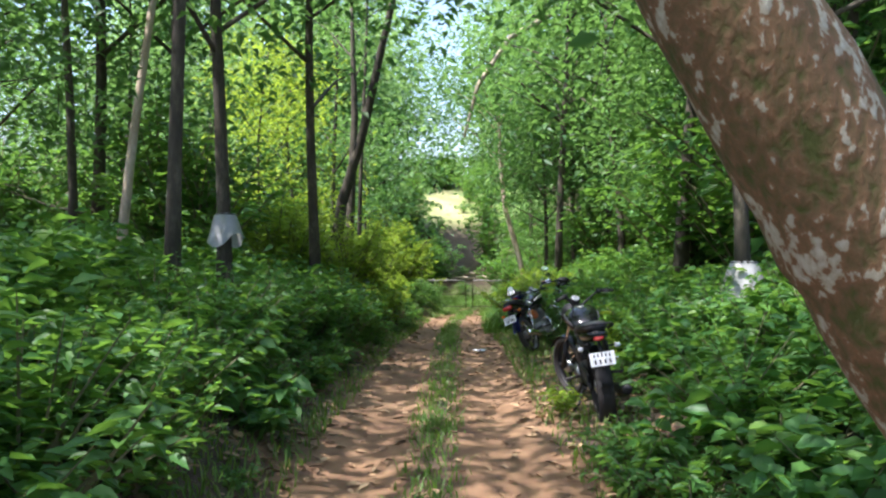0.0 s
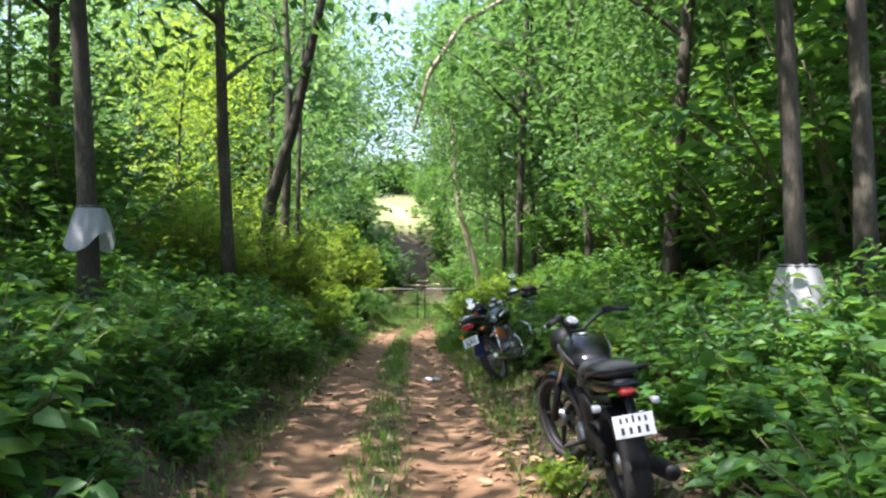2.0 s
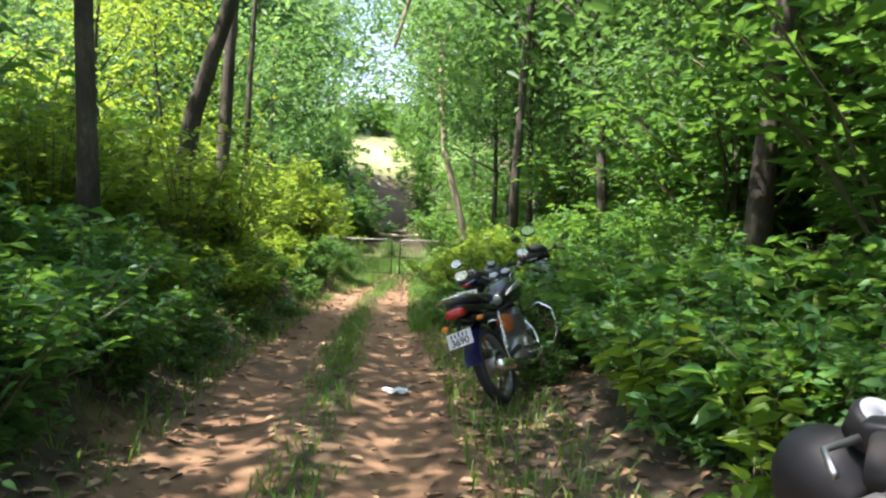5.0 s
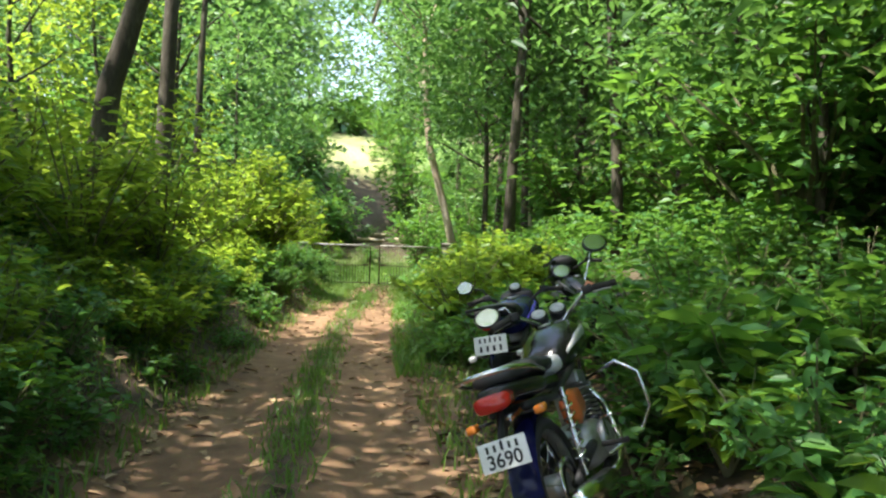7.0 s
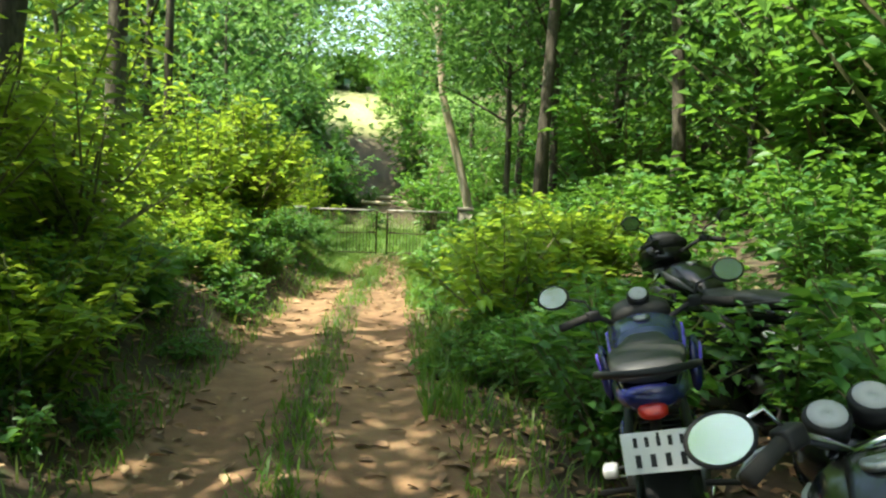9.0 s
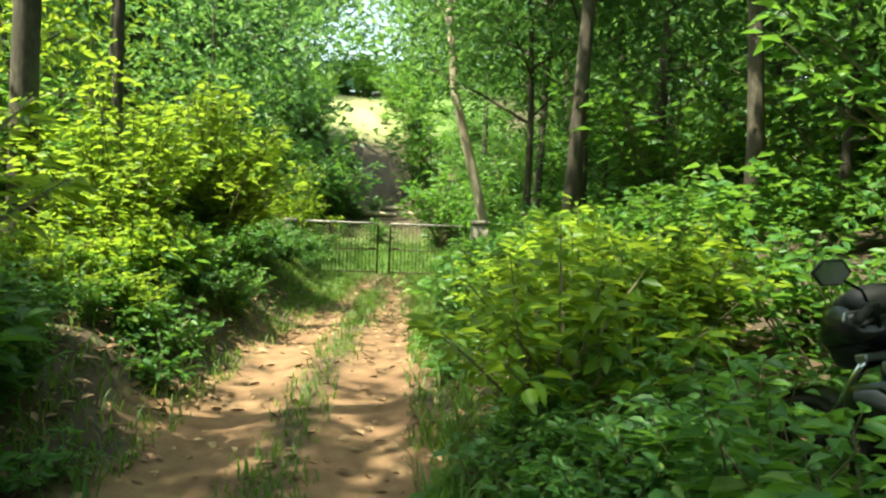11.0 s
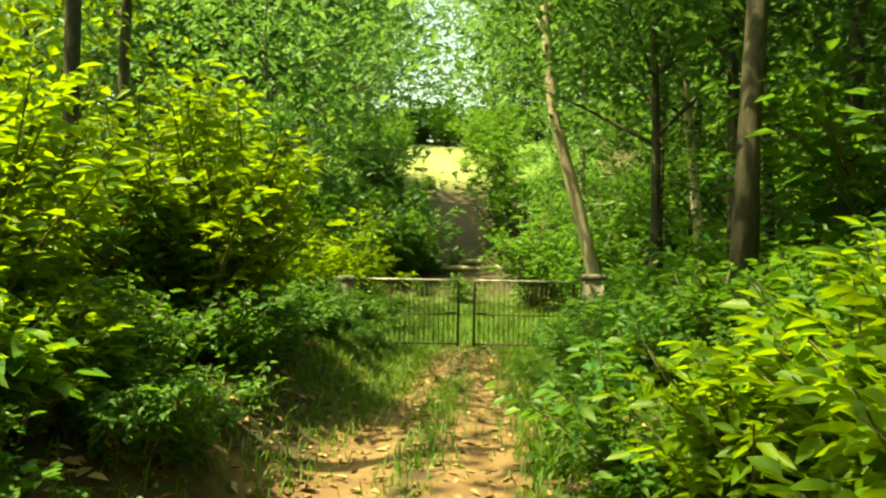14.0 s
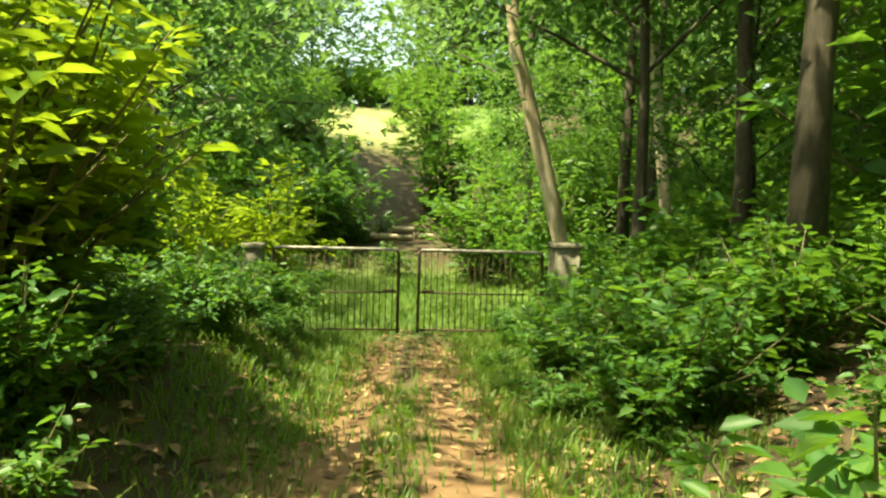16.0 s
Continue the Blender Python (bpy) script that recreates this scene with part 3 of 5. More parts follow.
scatter(TALL, "tall_shrub", 62, 4.2, 24, 9, 50, 0.8, 1.7, 0.6, "tall green understorey shrub on the hillside", "shrub", "understorey", 1.0, lambda x, y: y < 16 and x < 6)
scatter(TALL, "tall_shrub", 44, -14, 16, 37, 60, 0.9, 1.8, 0.6, "tall green shrub on the slope beyond the gate", "shrub", "understorey", 1.0, lambda x, y: abs(x - (2.4 - (y - 38) * 0.13)) < 1.2)
scatter(THICKET, "thicket", 46, -40, 42, 60, 92, 1.3, 2.2, 0.4, "dense leafy thicket on the far slope", "thicket", "far thickets", 1.0, lambda x, y: abs(x) < 4 and y < 68)
scatter(THICKET, "thicket", 34, 12, 44, 14, 60, 1.0, 1.7, 0.4, "dense leafy thicket on the hillside", "thicket", "far thickets")
scatter(THICKET, "thicket", 26, -44, -10, 10, 60, 1.0, 1.7, 0.4, "dense leafy thicket among the trees", "thicket", "far thickets")
scatter_stuff(FAR_SHRUBS, "slope_growth", 110, -6, 9, 38, 56, 0.5, 1.0, 0.0, "low leafy growth covering the slope beyond the gate", lambda x, y: abs(x - (2.4 - (y - 38) * 0.13)) < 0.75)
scatter(SHRUBS, "shrub", 22, -1.9, -0.7, 16.5, 23, 0.32, 0.6, 0.3, "small dark green shrub on the shaded bank", "shrub", UNDER)
for i in range(15):
    plant(THICKET[i % 3], "thicket", -11 + i * 1.6, 68 + (i * 5) % 7, 1.1 + 0.1 * (i % 3), "dense leafy thicket on the far slope", "thicket", "far thickets")
scatter(TALL, "tall_shrub", 20, 4.8, 11, 9, 31, 1.2, 2.0, 0.6, "tall green understorey shrub on the hillside", "shrub", "understorey")
plant(TALL_SUNLIT[0], "tall_shrub", -0.9, 32.0, 1.05, "shrub behind the gate, leaf colour brightened for sunlight", "shrub", UNDER)
plant(TALL_SUNLIT[1], "tall_shrub", -2.3, 31.6, 1.1, "shrub behind the gate, leaf colour brightened for sunlight", "shrub", UNDER)
plant(TALL[0], "tall_shrub", 2.9, 36.5, 1.35, "rounded dark green shrub beyond the gate", "shrub", UNDER)
plant(TALL[1], "tall_shrub", 4.6, 35.0, 1.2, "rounded dark green shrub beyond the gate", "shrub", UNDER)
plant(TALL[2], "tall_shrub", -3.6, 36.0, 1.5, "rounded dark green shrub beyond the gate", "shrub", UNDER)
plant(TALL[1], "tall_shrub", -1.5, 40.0, 1.3, "rounded dark green shrub beyond the gate", "shrub", UNDER)

TREES = [tree_meshes(100 + i, (13, 15, 12, 16)[i], 0.27, 3.6, 0.12, 13, 2400, 0.28, M_BARK, M_TREE) for i in range(4)]
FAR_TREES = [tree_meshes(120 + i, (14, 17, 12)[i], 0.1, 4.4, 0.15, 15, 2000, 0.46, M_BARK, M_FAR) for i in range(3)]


def tree(kind, x, y, scale, label, group="plantation trees", tilt=(0, 0), name="tree"):
    ob = thing(name, pose(x, y, gz(x, y), tilt[0], tilt[1], rng.uniform(0, 360)) @ Matrix.Diagonal((scale, scale, scale, 1)), label, "tree", group)
    for nm, me in zip(("trunk", "limb", "crown"), kind):
        pt = part(nm, me, None, ob)
        if nm != "trunk":
            pt["kind"] = "stuff"
    return ob


for x, y, k, s in [(-2.95, 10.2, 0, 0.85), (-2.25, 13.5, 1, 0.85), (-6.5, 14, 1, 1.0), (-5.0, 14.2, 3, 0.9),
                   (3.2, 8.0, 0, 0.72), (3.8, 8.05, 1, 0.75), (4.27, 13.6, 2, 1.05), (3.9, 25.5, 3, 1.1), (6.0, 27.5, 1, 1.1)]:
    tree(TREES[k], x, y, s, "slender forest tree with grey-brown bark in undergrowth", "trees near the track")
for i in range(84):
    x, y = rng.uniform(-26, 28), rng.uniform(7, 50)
    if abs(x - 0.8) < (3.6 if y < 23 else 5.5) or abs(x) < 0.35 * (y - 14) and y > 40:
        continue
    if -12 < x < 0 and 14.5 < y < 37:
        continue
    tree(TREES[rng.integers(4)], x, y, rng.uniform(0.75, 1.1), "slender plantation tree with a leafy crown, placed for fill and shade")
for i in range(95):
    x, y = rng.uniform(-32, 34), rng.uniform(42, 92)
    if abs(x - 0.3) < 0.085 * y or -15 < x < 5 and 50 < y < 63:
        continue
    tree(FAR_TREES[rng.integers(3)], x, y, rng.uniform(0.8, 1.2), "leafy tree on the far slope, leaves paled for haze", "far trees")
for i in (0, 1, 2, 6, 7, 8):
    tree(FAR_TREES[i % 3], -8 + i * 2.0, 76 + (i * 7) % 5, 1.1, "leafy tree on the far slope, leaves paled for haze", "far trees")
# Added trees; the first five stand outside the view and serve as shade.
for x, y in [(-9.6, 5.2), (-8.5, 7), (-9.2, 0.2), (-9.3, 3), (-8.2, -3), (-4.2, 28.6), (6.2, 15.2), (7.6, 11.5), (7.2, 19.5), (8.6, 24), (7.4, 33), (5.2, 33.5), (7.2, 37.5), (4.8, 40), (9.2, 34.5), (5.8, 6.2), (5.4, 22.5), (5.0, 28.6), (5.6, 10.5)]:
    tree(TREES[rng.integers(4)], x, y, rng.uniform(0.85, 1.0), "slender plantation tree with a leafy crown, placed for fill and shade")
for x, y in [(-4, -6), (4, -8), (-8, -3), (8, -2), (0.5, -14), (-5, -14), (9, -12), (-12, -8)]:
    tree(TREES[rng.integers(4)], x, y, 1.0, "leafy tree behind the start of the track")

SHADE_TREES = [tree_meshes(140 + i, (13, 14.5)[i], 0.56, 3.0, 0.085, 11, 1700, 0.24, M_BARK, M_TREE) for i in range(2)]
LOW_TREES = [tree_meshes(150 + i, (6.5, 7.5)[i], 0.14, 2.3, 0.07, 15, 3400, 0.19, M_BARK, M_TREE) for i in range(2)]
OVERHANG = tree_meshes(171, 8.0, 0.36, 2.5, 0.1, 16, 5200, 0.2, M_BARK, M_TREE)
# Sunlight on these crowns is put into the yellow-green leaf colour.
LIT_TREES = [tree_meshes(160 + i, (6.5, 7.5)[i], 0.1, 1.9, 0.06, 15, 2600, 0.17, M_BARK, M_BRIGHT) for i in range(2)]
# Added mainly to shade track and verges; most stand or spread out of view.
for i, (x, y) in enumerate([(-3.6, 4.6), (-2.9, 8.0), (-6.0, 12.2), (-2.7, 24.2), (-4.6, 1.2)]):
    tree(SHADE_TREES[i % 2], x, y, 0.95, "tall slender forest tree, added for the shade of its high crown")
for i, (x, y, k) in enumerate([(-5.3, 22.9, 1.1), (-5.2, 27.2, 1.1)]):
    tree(LIT_TREES[i % 2], x, y, k, "bushy tree leafy down to the ground, coloured yellow-green for sunlight", "young trees over the bank")
for i, (x, y, k) in enumerate([(-3.6, 35.2, 1.2), (6.9, 10.2, 0.9), (6.4, 13.6, 1.0), (5.3, 16.2, 0.85), (7.2, 17.2, 1.1), (6.0, 19.8, 0.9), (6.6, 22.6, 1.0),
                             (7.4, 26.0, 1.0), (8.6, 29.0, 1.1), (6.4, 31.6, 0.8), (9.4, 21.0, 1.2), (9.0, 14.6, 1.2), (4.4, 38.0, 0.75), (7.6, 41.0, 1.1), (-7.4, 9.4, 1.1), (-8.4, 13.0, 1.2), (-6.9, 16.4, 1.1)]):
    tree(LOW_TREES[i % 2], x, y, k, "bushy dark green understorey tree with low limbs", "understorey trees")
tree(OVERHANG, 4.0, 29.6, 1.0, "dense dark green tree hanging over the gate post", "trees near the track")
scatter(SHRUBS, "shrub", 40, -2.7, -1.0, 11, 28.5, 0.45, 0.85, 0.3, GREEN_BANK, "shrub", UNDER)
scatter(BROAD, "broadleaf_plant", 26, -2.3, -0.9, 14, 28, 0.5, 0.9, 0.3, "broad-leaved green plant on the bank", "plant", UNDER)
scatter(WEEDS, "weed", 60, -2.2, -0.7, 10, 28, 0.6, 1.2, 0.15, "low leafy weed at the track edge", "plant", UNDER)
scatter(BROAD, "broadleaf_plant", 20, 2.1, 3.6, 4.5, 17, 0.8, 1.3, 0.35, "broad-leaved green plant on the verge", "plant", UNDER)
scatter_stuff(FAR_SHRUBS, "hill_growth", 170, 3.8, 15, 31, 50, 1.0, 1.6, 0.3, "leafy growth covering the hillside past the gate")


# ---- near leaning tree and pale trunks ----
def bent_tree(name, pts, radii, bark, label, clumps, seed, sides=14):
    ob = thing(name, Matrix.Translation(pts[0]), label, "tree", "trees near the track")
    g = np.random.default_rng(seed)
    o = Vector(pts[0])
    fine, fr = [], []
    for i in range(len(pts) - 1):
        for k in range(5):
            f = k / 5
            q = Vector(pts[i]).lerp(Vector(pts[i + 1]), f) - o
            fine.append(q + Vector(g.normal(0, radii[0] * 0.025, 3)))
            fr.append((radii[i] * (1 - f) + radii[i + 1] * f) * g.uniform(0.98, 1.03))
    fine.append(Vector(pts[-1]) - o)
    fr.append(radii[-1])
    part("trunk", tube(fine, fr, sides), bark, ob)
    limb, C = bmesh.new(), []
    for k in range(clumps):
        b = fine[-1].lerp(fine[len(fine) * 2 // 3], g.uniform(0, 1))
        e = b + Vector((g.normal(0, 1.3), g.normal(0, 1.3), g.uniform(0.3, 1.8)))
        tube([b, (b + e) / 2 + Vector((0, 0, 0.15)), e], [radii[-1] * 0.6, radii[-1] * 0.35, 0.01], 5, False, limb, False)
        C.append(e)
    if clumps:
        part("limb", limb, bark, ob)["kind"] = "stuff"
        n = clumps * 160
        P = np.array(C)[g.integers(0, clumps, n)] + g.normal(0, 1, (n, 3)) * np.array([0.6, 0.6, 0.35])
        a = g.uniform(0, math.tau, n)
        D = np.stack([np.cos(a), np.sin(a), g.uniform(-0.6, 0.2, n)], 1)
        nor = unit(np.stack([g.normal(0, 0.5, n), g.normal(0, 0.5, n), np.ones(n)], 1))
        ln = 0.2 * g.uniform(0.6, 1.3, n)
        part("crown", leaves_mesh("crown", P, D, nor, ln, ln * 0.46, M_TREE, 0.3, True), None, ob)["kind"] = "stuff"
    return ob


bent_tree("leaning_tree", [(2.05, 1.95, gz(2.05, 1.95) - 0.15), (1.62, 1.88, 0.62), (1.26, 1.82, 1.14), (0.98, 1.8, 1.55), (0.66, 1.78, 2.1), (0.1, 1.7, 3.2), (-0.3, 1.6, 4.6)],
          [0.27, 0.22, 0.2, 0.19, 0.175, 0.15, 0.12], M_BARK_LICHEN, "thick leaning tree trunk with pale lichen patches and moss", 5, 5, 22)
bent_tree("tree", [(3.55, 30.7, gz(3.55, 30.7) - 0.1), (3.28, 30.7, 0.45), (2.95, 30.7, 1.7), (2.55, 30.7, 3.1), (2.35, 30.8, 5.0), (2.3, 31, 7.0)],
          [0.13, 0.115, 0.11, 0.1, 0.08, 0.05], M_BARK_PALE, "slim leaning tree with pale sunlit bark behind the gate post", 12, 6)
bent_tree("tree", [(-4.7, 10.6, gz(-4.7, 10.6) - 0.1), (-4.52, 10.6, 1.7), (-4.35, 10.6, 3.2), (-4.1, 10.7, 5.2), (-3.8, 10.8, 7.4)], [0.08, 0.07, 0.06, 0.05, 0.03], M_BARK_PALE, "thin pale sapling leaning among the shrubs", 7, 9)
bent_tree("tree", [(-2.75, 17.9, gz(-2.75, 17.9) - 0.1), (-2.4, 17.9, 2.6), (-1.95, 17.9, 4.1), (-1.2, 17.9, 7.4), (-0.9, 18, 9.5)], [0.15, 0.13, 0.11, 0.08, 0.05], M_BARK, "leaning forest tree with dark bark on the bank", 3, 10)
bent_tree("tree", [(-2.7, 21.3, gz(-2.7, 21.3) - 0.1), (-2.62, 21.3, 2.6), (-2.5, 21.3, 5.2), (-2.6, 21.4, 8.4)], [0.14, 0.12, 0.1, 0.05], M_BARK, "slender forest tree with dark bark on the bank", 4, 14)
bent_tree("tree", [(6.75, 35, gz(6.75, 35) - 0.1), (6.4, 35, 2.6), (6.1, 35, 5), (6.0, 35, 8)], [0.13, 0.11, 0.1, 0.06], M_BARK_PALE, "slim tree with pale bark on the slope", 10, 7)
bent_tree("tree", [(0.7, 24.9, 5.2), (1.15, 24.8, 6.9), (2.2, 24.9, 8.5), (3.6, 25.4, 9.4)], [0.04, 0.07, 0.08, 0.09], M_BARK_PALE, "pale broken bough lodged among the crowns", 0, 8)


# ---- rain skirts on two trunks ----
def rain_skirt(x, y, z, r0, r1, h, seed, turn):
    g = np.random.default_rng(seed)
    ob = thing("rain_skirt", pose(x, y, z, 0, 0, turn), "crumpled grey polythene rain skirt tied round a trunk", "rain skirt", "rain skirts on trunks")
    bm = bmesh.new()
    rows = []
    for i in range(9):
        f = i / 8
        row = []
        for k in range(28):
            a = k * math.tau / 28
            r = r0 + (r1 - r0) * f ** 0.8 * (1 + 0.38 * math.sin(a * 2 + 1) + 0.16 * math.sin(a * 7 + f * 3))
            row.append(bm.verts.new((r * math.cos(a), r * math.sin(a), h * (0.5 - f) + 0.1 * math.sin(a * 2 + seed) * f + g.normal(0, 0.004))))
        rows.append(row)
    for a, b in zip(rows, rows[1:]):
        for k in range(28):
            bm.faces.new((a[k], a[(k + 1) % 28], b[(k + 1) % 28], b[k]))
    part("sheet", bm, M_POLY, ob)
    part("tie", tube([(math.cos(k * math.tau / 16) * (r0 + 0.006), math.sin(k * math.tau / 16) * (r0 + 0.006), h * 0.47) for k in range(16)], 0.008, 6, True), M_PLASTIC, ob, "dark tie cord")


rain_skirt(-2.95, 10.2, 1.8, 0.13, 0.21, 0.36, 3, 20)
rain_skirt(3.2, 8.0, 1.12, 0.13, 0.3, 0.5, 4, 60)


# ---- gate ----
GATE_Y, GATE_TOP, GATE_LOW = 29.5, 0.27, -0.82


def gate_leaf(x0, x1, hinge_left, turn):
    w = x1 - x0
    h = GATE_TOP - GATE_LOW
    ob = thing("gate_leaf", pose(x0 if hinge_left else x1, GATE_Y, GATE_LOW, 0, 0, turn), "closed worn iron gate leaf with thin bars and pale top rail", "gate", "leaves of the gate")
    d = 1 if hinge_left else -1
    c = 0.05
    top = [(0, 0, 0.02), (0, 0, h - c), (d * c * 0.3, 0, h - c * 0.3), (d * c, 0, h), (d * (w - c), 0, h), (d * (w - c * 0.3), 0, h - c * 0.3), (d * w, 0, h - c), (d * w, 0, 0.02)]
    part("top_rail", tube(top[2:6], 0.021, 10), M_GATE, ob, "pale galvanised top rail")
    part("stile", tube(top[:3], 0.02, 10), M_RUST, ob)
    part("stile", tube(top[5:], 0.02, 10), M_RUST, ob)
    part("bottom_rail", tube([(0, 0, 0.06), (d * w, 0, 0.06)], 0.014, 8), M_RUST, ob)
    part("middle_rail", tube([(0, 0, h * 0.5), (d * w * 0.5, 0, h * 0.49), (d * w, 0, h * 0.5)], 0.011, 8), M_RUST, ob)
    bar = None
    for k in range(1, 20):
        x = d * (w * k / 20)
        if bar is None:
            bar = part("bar", tube([(0, 0, 0.06), (0, 0, h * 0.5), (0, 0, h - 0.01)], 0.0065, 6), M_RUST, ob)
            bar.location = (x, 0.0, 0)
        else:
            o = part("bar", bar.data, None, ob)
            o.location = (x, 0, 0)
            o.rotation_euler = (0, rng.normal(0, 0.006), 0)
    part("latch", box(0.16, 0.02, 0.025, Matrix.Translation((d * (w - 0.12), -0.022, h * 0.52)), 0.004), M_RUST, ob, "rusty sliding latch")
    for z in (0.2, h - 0.2):
        part("hinge", tube([(-d * 0.05, 0, z - 0.03), (-d * 0.05, 0, z + 0.03)], 0.018, 8), M_RUST, ob)


gate_leaf(-0.68, 0.9, True, 0.6)
gate_leaf(1.16, 2.76, False, -0.8)


def gate_post(x, w, top, label, seed):
    z0 = gz(x, GATE_Y) - 0.2
    ob = thing("gate_post", Matrix.Translation((x, GATE_Y, z0)), label, "gate post", "posts of the gate")
    bm = box(w, w, top - z0, Matrix.Translation((0, 0, (top - z0) / 2)), 0.02)
    bmesh.ops.subdivide_edges(bm, edges=bm.edges[:], cuts=2, use_grid_fill=True)
    g = np.random.default_rng(seed)
    for v in bm.verts:
        v.co += Vector(g.normal(0, 0.006, 3))
    part("shaft", bm, M_CONCRETE, ob)
    part("cap", box(w * 1.12, w * 1.12, 0.07, Matrix.Translation((0, 0, top - z0 + 0.03)), 0.02), M_CONCRETE, ob, "mossy weathered cap")


gate_post(-0.92, 0.24, 0.25, "weathered grey concrete gate post half hidden by leaves", 1)
gate_post(3.05, 0.34, 0.34, "mossy concrete gate post overgrown with creeper", 2)
for x, y, ln, a in [(1.0, 41.3, 1.5, 8), (2.4, 41.6, 1.2, -6), (1.6, 42.2, 0.9, 20)]:
    lg = thing("log", pose(x, y, gz(x, y) + 0.08, 0, 0, a), "short pale fallen log lying on the slope", "log", "logs beyond the gate")
    part("bole", tube([(-ln / 2, 0, 0), (0, 0.04, 0.02), (ln / 2, 0, -0.01)], [0.1, 0.09, 0.07], 10), M_BARK_PALE, lg)


# ---- motorcycles ----
def text_mesh(body, size, mat):
    cu = bpy.data.curves.new("lettering", "FONT")
    cu.body, cu.size, cu.align_x, cu.align_y, cu.extrude = body, size, "CENTER", "CENTER", 0.0008
    cu.offset = 0.0012
    tmp = bpy.data.objects.new("lettering", cu)
    scene.collection.objects.link(tmp)
    me = bpy.data.meshes.new_from_object(tmp.evaluated_get(bpy.context.evaluated_depsgraph_get()))
    bpy.data.objects.remove(tmp)
    me.materials.clear()
    me.materials.append(mat)
    return me


def wheel(parent, y, r, w, spoked):
    wh = part("wheel", ring_lathe([(r - 0.055, -0.03), (r - 0.055, 0.03), (r - 0.075, 0.022), (r - 0.075, -0.022)], "X", 32), M_ALLOY if spoked else M_PLASTIC, parent)
    wh.location = (0, y, r)
    prof = [(r - 0.06, w * 0.42), (r - 0.03, w * 0.5), (r - 0.012, w * 0.36), (r, w * 0.14), (r - 0.006, 0.003), (r, -w * 0.14), (r - 0.012, -w * 0.36), (r - 0.03, -w * 0.5), (r - 0.06, -w * 0.42)]
    part("tyre", ring_lathe(prof, "X", 36), M_RUBBER, wh, "dusty black tyre")
    part("hub", ring_lathe([(0.06, -0.05), (0.06, 0.05), (0.012, 0.06), (0.012, -0.06)], "X", 20), M_ALLOY, wh)
    part("brake_disc", ring_lathe([(0.12, 0.062), (0.12, 0.067), (0.07, 0.067), (0.07, 0.062)], "X", 24), M_CHROME, wh)
    n = 18 if spoked else 5
    for k in range(n):
        a = k * math.tau / n
        c, s = math.cos(a), math.sin(a)
        if spoked:
            b = tube([((-1) ** k * 0.035, c * 0.055, s * 0.055), (0, c * (r - 0.07), s * (r - 0.07))], 0.0025, 4)
        else:
            b = tube([(0, c * 0.05, s * 0.05), (0, c * (r - 0.07), s * (r - 0.07))], [0.022, 0.013], 6)
        part("spoke", b, M_CHROME if spoked else M_PLASTIC, wh)


